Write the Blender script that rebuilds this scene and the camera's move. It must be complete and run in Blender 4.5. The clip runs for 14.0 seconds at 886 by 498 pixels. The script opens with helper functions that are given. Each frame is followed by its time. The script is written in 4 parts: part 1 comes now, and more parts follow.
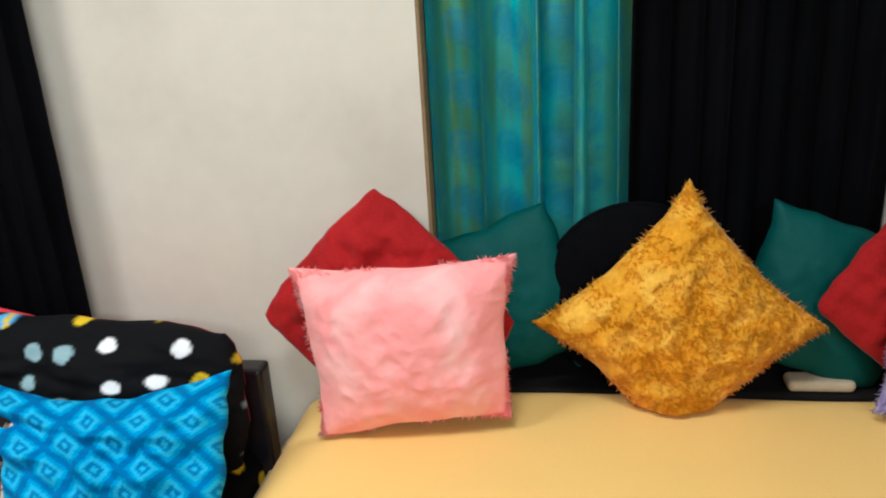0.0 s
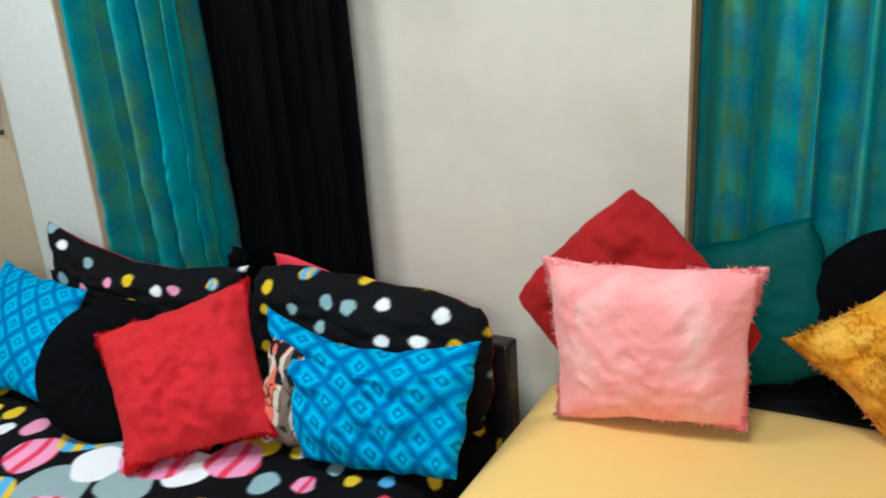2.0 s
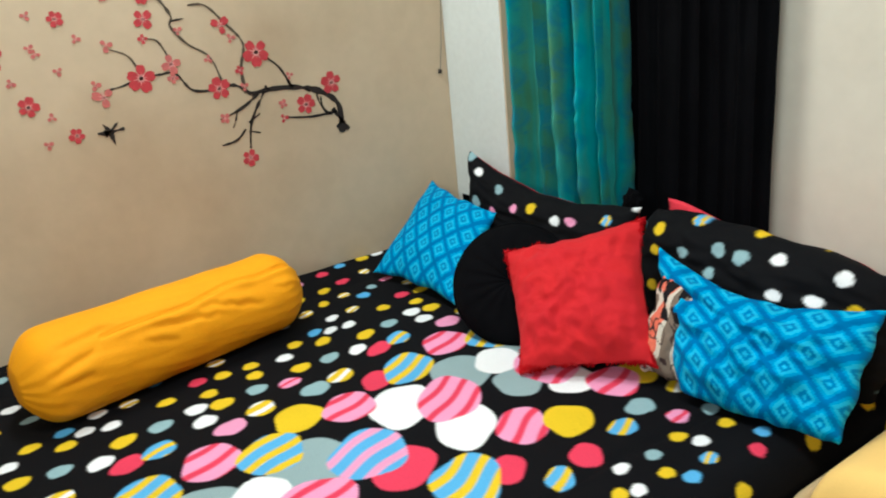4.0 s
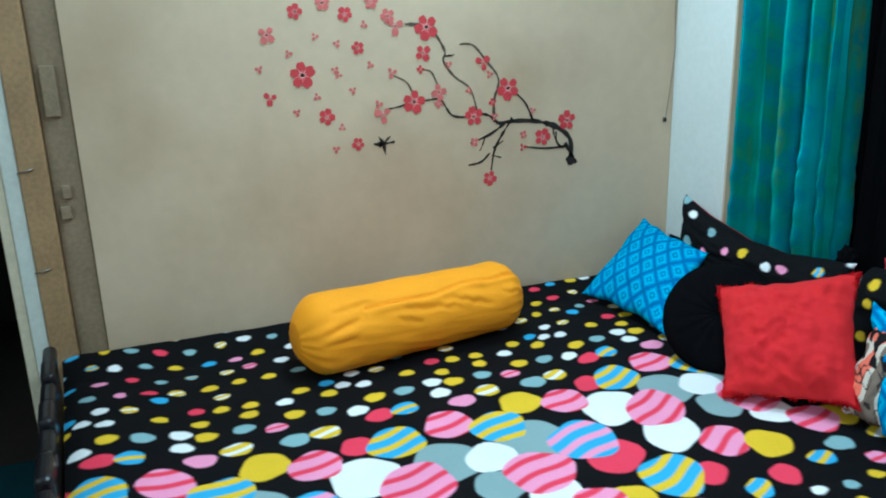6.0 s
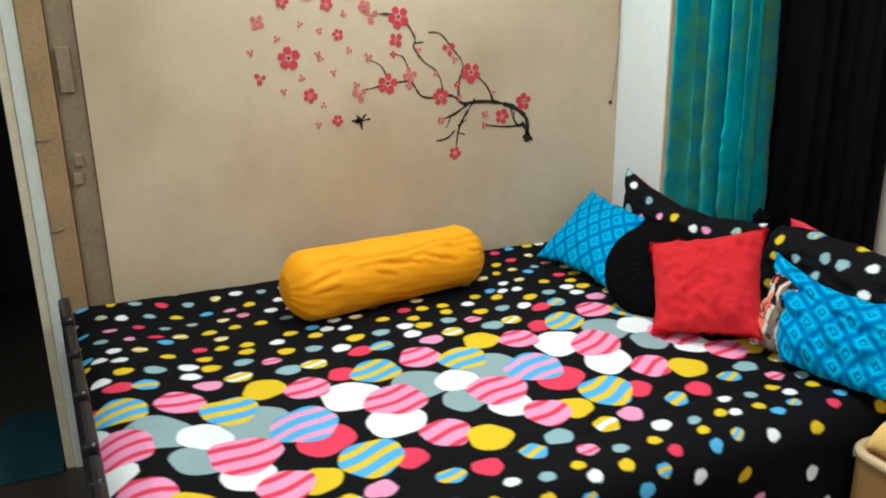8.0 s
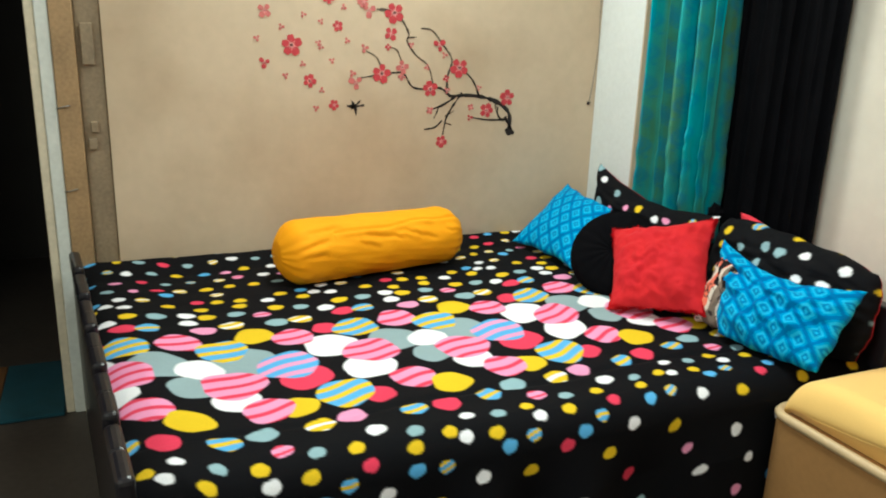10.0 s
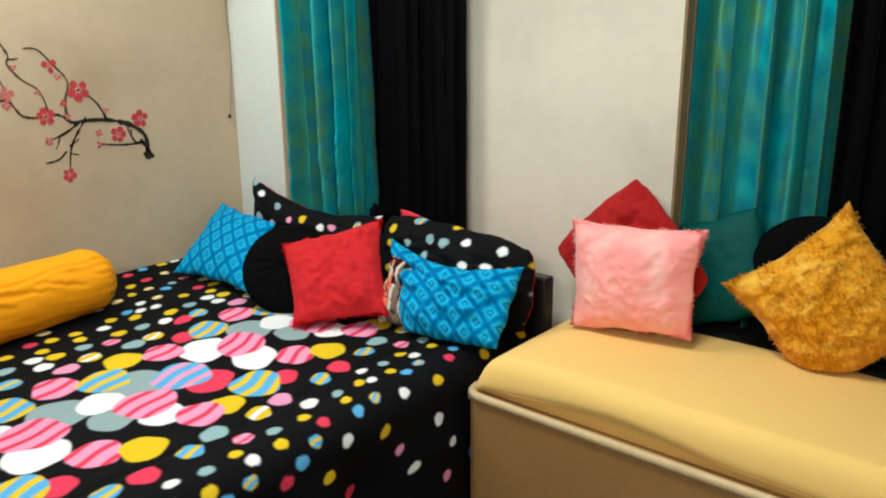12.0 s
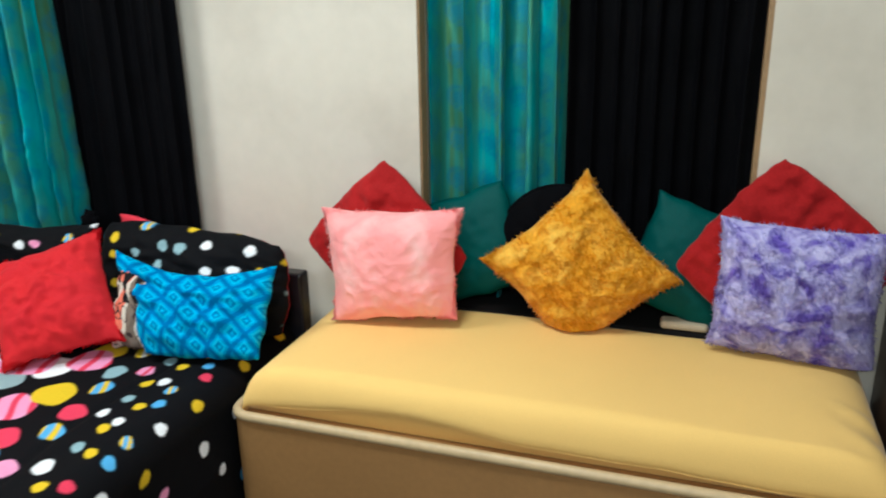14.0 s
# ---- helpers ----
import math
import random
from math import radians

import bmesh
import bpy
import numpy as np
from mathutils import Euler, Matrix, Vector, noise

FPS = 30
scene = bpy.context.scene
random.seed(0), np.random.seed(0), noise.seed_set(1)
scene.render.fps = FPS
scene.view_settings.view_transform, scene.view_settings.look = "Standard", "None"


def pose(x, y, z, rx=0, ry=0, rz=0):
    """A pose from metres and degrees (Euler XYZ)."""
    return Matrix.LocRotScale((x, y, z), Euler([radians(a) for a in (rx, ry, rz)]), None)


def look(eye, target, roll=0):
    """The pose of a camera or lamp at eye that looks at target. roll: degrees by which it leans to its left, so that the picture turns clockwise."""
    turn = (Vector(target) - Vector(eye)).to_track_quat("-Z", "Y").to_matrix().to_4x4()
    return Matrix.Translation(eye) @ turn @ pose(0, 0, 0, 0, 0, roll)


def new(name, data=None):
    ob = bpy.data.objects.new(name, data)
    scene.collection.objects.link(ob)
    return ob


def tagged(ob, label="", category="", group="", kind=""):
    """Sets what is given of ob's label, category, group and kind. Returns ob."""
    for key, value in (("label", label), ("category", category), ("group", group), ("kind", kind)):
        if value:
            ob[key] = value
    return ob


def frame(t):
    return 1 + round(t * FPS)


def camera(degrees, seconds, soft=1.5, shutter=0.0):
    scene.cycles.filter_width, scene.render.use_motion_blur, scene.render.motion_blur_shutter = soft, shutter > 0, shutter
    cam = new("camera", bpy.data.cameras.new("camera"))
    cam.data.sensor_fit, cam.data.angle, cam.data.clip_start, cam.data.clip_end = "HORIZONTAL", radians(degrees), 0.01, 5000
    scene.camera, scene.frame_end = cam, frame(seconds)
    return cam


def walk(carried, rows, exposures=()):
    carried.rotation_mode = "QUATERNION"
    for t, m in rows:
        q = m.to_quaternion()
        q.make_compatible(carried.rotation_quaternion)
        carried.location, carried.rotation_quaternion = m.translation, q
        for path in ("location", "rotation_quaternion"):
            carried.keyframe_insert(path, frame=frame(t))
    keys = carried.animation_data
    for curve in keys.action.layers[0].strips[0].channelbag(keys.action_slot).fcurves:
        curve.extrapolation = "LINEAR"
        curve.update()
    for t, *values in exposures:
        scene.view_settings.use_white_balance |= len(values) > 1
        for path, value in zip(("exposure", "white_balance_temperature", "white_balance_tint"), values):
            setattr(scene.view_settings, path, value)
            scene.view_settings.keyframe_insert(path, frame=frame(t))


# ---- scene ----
cam = camera(59.0, 14.0, soft=1.9, shutter=0.25)
EXPOSURES = [(0, 0.0, 5900, 5), (1, -0.07, 5450, -3), (2.5, -0.08, 5750, 1), (4, 0.0, 6000, -1), (6.5, -0.15, 4550, -15), (7.5, -0.05, 5600, -2), (10, 0.12, 6150, -3), (12.5, -0.05, 6350, 1), (13, 0.0, 6500, 4), (14, 0.05, 5700, 0)]
PATH = [
    (0, (2.022, -1.384, 1.333), (1.728, 0.483, 0.679), -3.4),
    (0.5, (2.048, -1.427, 1.341), (1.617, 0.411, 0.681), -3.3),
    (1, (2.071, -1.47, 1.345), (1.522, 0.328, 0.661), -3.8),
    (1.5, (2.088, -1.46, 1.346), (1.36, 0.291, 0.71), -3.7),
    (2, (2.096, -1.449, 1.36), (1.137, 0.189, 0.728), -4.0),
    (2.5, (2.109, -1.466, 1.357), (1.0, 0.086, 0.754), -3.8),
    (3, (2.113, -1.485, 1.363), (0.814, -0.096, 0.744), -4.0),
    (3.5, (2.117, -1.523, 1.363), (0.643, -0.352, 0.69), -4.7),
    (4, (2.104, -1.592, 1.371), (0.517, -0.576, 0.7), -5.6),
    (4.2, (2.104, -1.627, 1.376), (0.503, -0.632, 0.708), -5.2),
    (6.3, (2.322, -1.889, 1.406), (0.51, -1.272, 0.826), -0.5),
    (6.5, (2.364, -1.898, 1.4), (0.557, -1.329, 0.76), -0.8),
    (7, (2.408, -1.925, 1.386), (0.625, -1.318, 0.713), -0.9),
    (7.5, (2.483, -1.983, 1.39), (0.696, -1.287, 0.823), -0.7),
    (7.7, (2.509, -1.993, 1.399), (0.746, -1.24, 0.829), -1.3),
    (9.8, (2.781, -2.039, 1.365), (1.001, -1.317, 0.81), 2.0),
    (10, (2.793, -2.05, 1.361), (1.031, -1.279, 0.81), 2.0),
    (10.5, (2.797, -2.051, 1.361), (1.076, -1.213, 0.783), 2.9),
    (11, (2.748, -2.069, 1.376), (1.175, -0.98, 0.794), 1.3),
    (11.5, (2.695, -2.053, 1.373), (1.291, -0.754, 0.789), 0.6),
    (12, (2.671, -2.058, 1.38), (1.431, -0.582, 0.848), -0.5),
    (12.5, (2.628, -2.066, 1.408), (1.414, -0.56, 0.899), -1.3),
    (13, (2.634, -2.052, 1.413), (1.632, -0.415, 0.852), -1.3),
    (13.5, (2.592, -2.024, 1.393), (1.739, -0.315, 0.803), 0.1),
    (14, (2.512, -1.974, 1.402), (1.9, -0.172, 0.786), -1.0),
]
walk(cam, [(t, look(eye, target, roll)) for t, eye, target, roll in PATH], EXPOSURES)

# ---- light ----
world = bpy.data.worlds.new("world")
scene.world = world
world.use_nodes = True
world.node_tree.nodes["Background"].inputs[0].default_value = (0.75, 0.82, 1.0, 1)
world.node_tree.nodes["Background"].inputs[1].default_value = 0.02


def area_lamp(name, m, sx, sy, watts, color):
    lamp = bpy.data.lights.new(name, "AREA")
    lamp.shape, lamp.size, lamp.size_y, lamp.energy, lamp.color = "RECTANGLE", sx, sy, watts, color
    ob = new(name, lamp)
    ob.matrix_world = m
    return ob


# a tube lamp high on the west wall; added fills behind camera and at ceiling
area_lamp("tube_light_glow", look((0.19, -1.15, 2.32), (0.9, -1.15, 0.5)), 0.10, 1.2, 28.5, (1.0, 1.0, 0.95))
area_lamp("far_fill_glow", look((2.5, -3.62, 2.3), (2.0, -0.4, 0.7)), 1.2, 0.12, 31, (1.0, 1.0, 0.95))
area_lamp("ceiling_fill_glow", look((1.75, -1.15, 2.70), (1.75, -1.15, 0.0)), 0.5, 0.5, 24, (1.0, 1.0, 0.95))


# ---- materials ----
def material(name, color, rough=0.7, vary=0.12, scale=6.0, fine=160.0, bump=0.15, metal=0.0, sheen=0.0, attr=False,
             stain=None, island=0.0, second=None, second_scale=9.0, second_edge=(0.45, 0.6), spec=0.5, glow_through=0.0):
    """A surface with two scales of variation. attr: base colour from the mesh's 'print' colours."""
    m = bpy.data.materials.new(name)
    m.use_nodes = True
    t = m.node_tree
    n, ln = t.nodes, t.links
    bsdf = n["Principled BSDF"]
    bsdf.inputs["Roughness"].default_value = rough
    bsdf.inputs["Metallic"].default_value = metal
    bsdf.inputs["Specular IOR Level"].default_value = spec
    if sheen:
        bsdf.inputs["Sheen Weight"].default_value = sheen
        bsdf.inputs["Sheen Roughness"].default_value = 0.4
    co = n.new("ShaderNodeTexCoord")
    big = n.new("ShaderNodeTexNoise")
    big.inputs["Scale"].default_value, big.inputs["Detail"].default_value = scale, 5
    ln.new(co.outputs["Object"], big.inputs["Vector"])
    small = n.new("ShaderNodeTexNoise")
    small.inputs["Scale"].default_value, small.inputs["Detail"].default_value = fine, 3
    ln.new(co.outputs["Object"], small.inputs["Vector"])
    if attr:
        base = n.new("ShaderNodeAttribute")
        base.attribute_name = "print"
        col = base.outputs["Color"]
    else:
        base = n.new("ShaderNodeRGB")
        base.outputs[0].default_value = (*color, 1)
        col = base.outputs[0]
    if second:
        tone = n.new("ShaderNodeTexNoise")
        tone.inputs["Scale"].default_value, tone.inputs["Detail"].default_value = second_scale, 4
        tone.inputs["Distortion"].default_value = 0.6
        ln.new(co.outputs["Object"], tone.inputs["Vector"])
        ramp = n.new("ShaderNodeMapRange")
        ramp.inputs[1].default_value, ramp.inputs[2].default_value = second_edge
        ln.new(tone.outputs["Fac"], ramp.inputs[0])
        mix = n.new("ShaderNodeMix")
        mix.data_type = "RGBA"
        ln.new(ramp.outputs[0], mix.inputs[0])
        ln.new(col, mix.inputs[6])
        mix.inputs[7].default_value = (*second, 1)
        col = mix.outputs[2]
    if stain:
        spots = n.new("ShaderNodeTexNoise")
        spots.inputs["Scale"].default_value, spots.inputs["Detail"].default_value = 1.7, 7
        ln.new(co.outputs["Object"], spots.inputs["Vector"])
        ramp = n.new("ShaderNodeMapRange")
        ramp.inputs[1].default_value, ramp.inputs[2].default_value, ramp.inputs[4].default_value = 0.46, 0.74, 0.6
        ln.new(spots.outputs["Fac"], ramp.inputs[0])
        mix = n.new("ShaderNodeMix")
        mix.data_type = "RGBA"
        ln.new(ramp.outputs[0], mix.inputs[0])
        ln.new(col, mix.inputs[6])
        mix.inputs[7].default_value = (*stain, 1)
        col = mix.outputs[2]
    amount = n.new("ShaderNodeMath")
    amount.operation = "ADD"
    ln.new(big.outputs["Fac"], amount.inputs[0])
    ln.new(small.outputs["Fac"], amount.inputs[1])
    grey = n.new("ShaderNodeMapRange")
    grey.inputs[1].default_value, grey.inputs[2].default_value = 0.7, 1.3
    grey.inputs[3].default_value, grey.inputs[4].default_value = 1 - vary, 1 + vary
    ln.new(amount.outputs[0], grey.inputs[0])
    value = grey.outputs[0]
    if island:
        geo = n.new("ShaderNodeNewGeometry")
        spread = n.new("ShaderNodeMapRange")
        spread.inputs[3].default_value, spread.inputs[4].default_value = 1 - island, 1 + island
        ln.new(geo.outputs["Random Per Island"], spread.inputs[0])
        times = n.new("ShaderNodeMath")
        times.operation = "MULTIPLY"
        ln.new(value, times.inputs[0])
        ln.new(spread.outputs[0], times.inputs[1])
        value = times.outputs[0]
    hsv = n.new("ShaderNodeHueSaturation")
    ln.new(value, hsv.inputs["Value"])
    ln.new(col, hsv.inputs["Color"])
    ln.new(hsv.outputs[0], bsdf.inputs["Base Color"])
    if glow_through:
        thin = n.new("ShaderNodeBsdfTranslucent")
        ln.new(hsv.outputs[0], thin.inputs["Color"])
        both = n.new("ShaderNodeMixShader")
        both.inputs[0].default_value = glow_through
        ln.new(bsdf.outputs[0], both.inputs[1])
        ln.new(thin.outputs[0], both.inputs[2])
        ln.new(both.outputs[0], n["Material Output"].inputs["Surface"])
    if bump:
        b = n.new("ShaderNodeBump")
        b.inputs["Strength"].default_value, b.inputs["Distance"].default_value = bump, 0.004
        ln.new(amount.outputs[0], b.inputs["Height"])
        ln.new(b.outputs[0], bsdf.inputs["Normal"])
    return m


M_WALL = material("cream_distemper", (0.71, 0.655, 0.57), 0.8, 0.035, 3, 22, 0.05, stain=(0.46, 0.41, 0.345))
M_WEST = material("beige_distemper", (0.61, 0.478, 0.338), 0.8, 0.045, 3, 22, 0.05, stain=(0.34, 0.23, 0.135))
M_WHITE = material("white_paint", (0.72, 0.76, 0.76), 0.6, 0.04, 4, 50, 0.1)
M_CEIL = material("ceiling_white", (0.78, 0.77, 0.72), 0.9, 0.03, 3, 40, 0.1)
M_FLOOR = material("dark_floor", (0.06, 0.048, 0.04), 0.5, 0.2, 4, 40, 0.08)
# near-black colour stands in for the lack of light in the next room
M_DARKROOM = material("unlit_room_near_black", (0.03, 0.026, 0.024), 0.9, 0.1)
M_FRAMEWOOD = material("tan_painted_wood", (0.34, 0.215, 0.105), 0.55, 0.2, 9, 90, 0.2)
M_FRAMEGREY = material("worn_greybrown_paint", (0.25, 0.185, 0.115), 0.7, 0.2, 8, 80, 0.2)
M_FRAMECREAM = material("cream_painted_wood", (0.66, 0.58, 0.44), 0.6, 0.1, 8, 60, 0.2)
M_FRAMEWHITE = material("chipped_white_paint", (0.66, 0.68, 0.64), 0.6, 0.08, 10, 60, 0.2)
M_BROWN = material("brown_edge_paint", (0.32, 0.2, 0.1), 0.6, 0.15, 8, 60, 0.2)
M_METAL = material("dull_metal", (0.3, 0.28, 0.25), 0.4, 0.15, 20, 90, 0.1, metal=0.8)
M_DARKWOOD = material("black_stained_wood", (0.010, 0.009, 0.012), 0.28, 0.3, 8, 70, 0.10, spec=0.35)
M_DEEPBROWN = material("dark_brown_wood", (0.06, 0.032, 0.018), 0.4, 0.3, 8, 70, 0.12)
M_LAMINATE = material("brown_laminate", (0.36, 0.19, 0.07), 0.42, 0.07, 5, 60, 0.015)
M_RIM = material("beige_edge_band", (0.60, 0.44, 0.25), 0.4, 0.08, 8, 60, 0.06)
M_YELLOW = material("yellow_cotton", (0.93, 0.60, 0.19), 0.85, 0.04, 3, 500, 0.12, sheen=0.15)
M_MATTRESS = material("mattress_ticking", (0.45, 0.42, 0.38), 0.9, 0.08)
M_SHEET = material("printed_cotton", (0, 0, 0), 0.85, 0.10, 5, 420, 0.18, attr=True, spec=0.12)
M_PRINT = material("printed_cotton_cushion", (0, 0, 0), 0.85, 0.08, 9, 420, 0.18, attr=True, spec=0.15)
M_BOLSTER = material("saffron_cotton", (0.92, 0.36, 0.002), 0.75, 0.06, 7, 420, 0.15, spec=0.25)
M_SILK = material("shot_silk_brocade", (0, 0, 0), 0.40, 0.12, 14, 300, 0.15, attr=True, metal=0.35, sheen=0.1, spec=0.6)
silk = M_SILK.node_tree.nodes["Principled BSDF"].inputs
silk["Specular Tint"].default_value = (0.25, 0.85, 1.0, 1)
silk["Sheen Tint"].default_value = (0.3, 0.9, 1.0, 1)
M_BLACK = material("black_satin", (0.002, 0.002, 0.003), 0.75, 0.3, 12, 200, 0.1, spec=0.06)
M_BLACKPLUSH = material("black_velvet", (0.003, 0.003, 0.004), 0.95, 0.3, 16, 300, 0.3, sheen=0.0, spec=0.05)


def plush(name, color, vary, scale, relief=0.3, **kw):
    """Two surfaces of one plush: the backing cloth and the thin pile on it, which lets light through."""
    return (material(name + "_backing", color, 0.9, vary, scale, 110, relief, **kw),
            material(name + "_pile", color, 0.9, vary, scale, 200, 0.0, island=0.03, spec=0.1, glow_through=0.45, **kw))


M_PINKFUR = plush("pink_plush", (1.0, 0.36, 0.36), 0.02, 16, relief=0.14, sheen=0.2, second=(1.0, 0.58, 0.57), second_scale=9, second_edge=(0.45, 0.75))
M_GOLDFUR = plush("gold_plush", (0.76, 0.33, 0.008), 0.14, 24, sheen=0.2, second=(0.90, 0.50, 0.06), second_scale=14, second_edge=(0.48, 0.68))
M_REDFUR = plush("red_plush", (0.58, 0.006, 0.013), 0.03, 14, relief=0.10, sheen=0.0, second=(0.56, 0.005, 0.015), second_scale=9)
M_PURPLEFUR = plush("purple_white_plush", (0.56, 0.52, 0.86), 0.1, 22, sheen=0.2, second=(0.15, 0.10, 0.49), second_scale=22, second_edge=(0.42, 0.66))
M_REDSATIN = material("crimson_velvet", (0.36, 0.012, 0.014), 0.8, 0.16, 9, 200, 0.25, spec=0.1, sheen=0.15)
M_TEAL = material("teal_satin", (0.0, 0.072, 0.068), 0.65, 0.12, 9, 200, 0.12, spec=0.2)
M_REDCLOTH = material("red_cotton", (0.7, 0.03, 0.06), 0.8, 0.1)
M_CREAMCLOTH = material("cream_cloth", (0.55, 0.45, 0.32), 0.85, 0.1)
# near-black that stands in for the dark gap behind the divan mattress
M_GAPDARK = material("near_black_gap", (0.012, 0.011, 0.011), 0.9, 0.1, spec=0.1)
M_PETAL = material("red_vinyl", (0.53, 0.045, 0.06), 0.5, 0.12, 60, 200, 0.0)
M_PETALPALE = material("pale_red_vinyl", (0.58, 0.15, 0.14), 0.5, 0.12, 60, 200, 0.0)
M_TWIG = material("black_vinyl", (0.02, 0.014, 0.013), 0.5, 0.2, 60, 200, 0.0)
M_TWIGPALE = material("faded_brown_vinyl", (0.085, 0.062, 0.045), 0.5, 0.2, 60, 200, 0.0)
M_STAMEN = material("pink_vinyl", (0.80, 0.35, 0.33), 0.5, 0.1, 60, 200, 0.0)
M_YELLOWPLASTIC = material("yellow_plastic", (0.75, 0.60, 0.04), 0.4, 0.08)
M_CORD = material("grey_cord", (0.25, 0.22, 0.18), 0.8, 0.1)
# both mat colours are darkened to suit the dark beyond the doorway
M_MATTEAL = material("teal_floor_mat", (0.004, 0.05, 0.07), 0.95, 0.2, 12, 200, 0.4)
M_MATORANGE = material("orange_floor_mat", (0.13, 0.05, 0.008), 0.95, 0.2, 12, 200, 0.4)
M_GLOW = bpy.data.materials.new("lit_tube")
M_GLOW.use_nodes = True
M_GLOW.node_tree.nodes["Principled BSDF"].inputs["Emission Color"].default_value = (1, 0.95, 0.86, 1)
M_GLOW.node_tree.nodes["Principled BSDF"].inputs["Emission Strength"].default_value = 3

# ---- mesh tools ----
ORIGIN = {}


def thing(name, loc, label, category, group="", kind=""):
    ob = new(name)
    ob.location = loc
    ob.empty_display_size = 0.1
    ORIGIN[ob.name] = Vector(loc)
    return tagged(ob, label, category, group, kind)


def solid(name, verts, faces, mat, parent=None, label="", smooth=True, colors=None):
    """One mesh object from world coordinates, alone or as a part of parent."""
    me = bpy.data.meshes.new(name)
    me.from_pydata([tuple(map(float, v)) for v in verts], [], faces)
    me.materials.append(mat)
    if smooth:
        me.polygons.foreach_set("use_smooth", [True] * len(me.polygons))
    if colors is not None:
        a = me.attributes.new("print", "FLOAT_COLOR", "POINT")
        rgba = np.ones((len(verts), 4), np.float32)
        rgba[:, :3] = colors
        a.data.foreach_set("color", rgba.ravel())
    me.update()
    ob = new(name, me)
    if parent is not None:
        ob.parent = parent
        ob.matrix_parent_inverse = Matrix.Translation(-ORIGIN.get(parent.name, Vector((0, 0, 0))))
    return tagged(ob, label)


def from_bm(name, bm, mat, parent=None, label="", smooth=False):
    me_v = [v.co[:] for v in bm.verts]
    bm.verts.index_update()
    me_f = [[v.index for v in f.verts] for f in bm.faces]
    bm.free()
    return solid(name, me_v, me_f, mat, parent, label, smooth)


def box(name, x0, x1, y0, y1, z0, z1, mat, parent=None, label="", bevel=0.004, seg=2, m=None):
    bm = bmesh.new()
    bmesh.ops.create_cube(bm, size=1)
    for v in bm.verts:
        v.co = ((x0 + x1) / 2 + v.co.x * (x1 - x0), (y0 + y1) / 2 + v.co.y * (y1 - y0), (z0 + z1) / 2 + v.co.z * (z1 - z0))
    if bevel:
        bmesh.ops.bevel(bm, geom=bm.edges[:], offset=bevel, segments=seg, affect="EDGES", profile=0.5)
    if m is not None:
        bmesh.ops.transform(bm, matrix=m, verts=bm.verts)
    return from_bm(name, bm, mat, parent, label)


def tube(name, pts, r, mat, parent=None, label="", sides=8, closed=False):
    """A round rod along the points."""
    pts = [Vector(p) for p in pts]
    n = len(pts)
    verts, faces = [], []
    for i, p in enumerate(pts):
        a = pts[i - 1] if (i or closed) else p
        b = pts[(i + 1) % n] if (i < n - 1 or closed) else p
        d = (b - a).normalized()
        s = d.cross(Vector((0.13, 0.31, 0.94))).normalized()
        u = s.cross(d)
        rr = r[i] if isinstance(r, (list, tuple)) else r
        for k in range(sides):
            g = 2 * math.pi * k / sides
            verts.append(p + rr * (math.cos(g) * s + math.sin(g) * u))
    for i in range(n if closed else n - 1):
        j = (i + 1) % n
        for k in range(sides):
            l = (k + 1) % sides
            faces.append((i * sides + k, i * sides + l, j * sides + l, j * sides + k))
    if not closed:
        faces += [tuple(range(sides))[::-1], tuple((n - 1) * sides + k for k in range(sides))]
    return solid(name, verts, faces, mat, parent, label)


def wave(x, y, z=0.0, scale=1.0):
    return noise.noise(Vector((x * scale, y * scale, z)))


def ease(k):
    k = min(1.0, max(0.0, k))
    return k * k * (3 - 2 * k)


def grid_faces(nu, nv):
    return [(i * nv + j, (i + 1) * nv + j, (i + 1) * nv + j + 1, i * nv + j + 1) for i in range(nu - 1) for j in range(nv - 1)]


# ---- prints ----
INK = dict(k=(0.003, 0.003, 0.0045), y=(0.78, 0.53, 0.02), w=(0.88, 0.88, 0.92), r=(0.75, 0.05, 0.11), p=(0.85, 0.33, 0.55),
           g=(0.30, 0.40, 0.43), b=(0.12, 0.42, 0.76), s=(0.30, 0.45, 0.50))
REPEAT = 0.615  # metres from one repeat of the print to the next
UNDER = [(.889, -1.361, .078, "g"), (.895, -1.16, .088, "g"), (1.03, -1.03, .066, "r"), (.867, -1.535, .075, "w"),
         (1.036, -1.48, .070, "w"), (.914, -1.267, .058, "w"), (1.018, -1.294, .056, "g"), (1.094, -1.205, .055, "w"),
         (1.176, -1.081, .046, "y"), (.738, -1.516, .040, "r"), (1.192, -1.505, .037, "r"), (.733, -1.104, .053, "y")]
OVER = [(.762, -1.435, .066, "by"), (.745, -1.30, .058, "pr"), (.806, -1.198, .066, "by"), (.777, -1.004, .058, "pr"),
        (.947, -1.055, .078, "bp"), (1.010, -1.199, .077, "pr"), (.937, -1.444, .078, "pr"), (1.151, -1.579, .070, "by"),
        (1.134, -1.397, .058, "pr"), (1.194, -1.317, .052, "y"), (1.163, -1.147, .058, "pr"), (1.292, -1.374, .034, "r")]

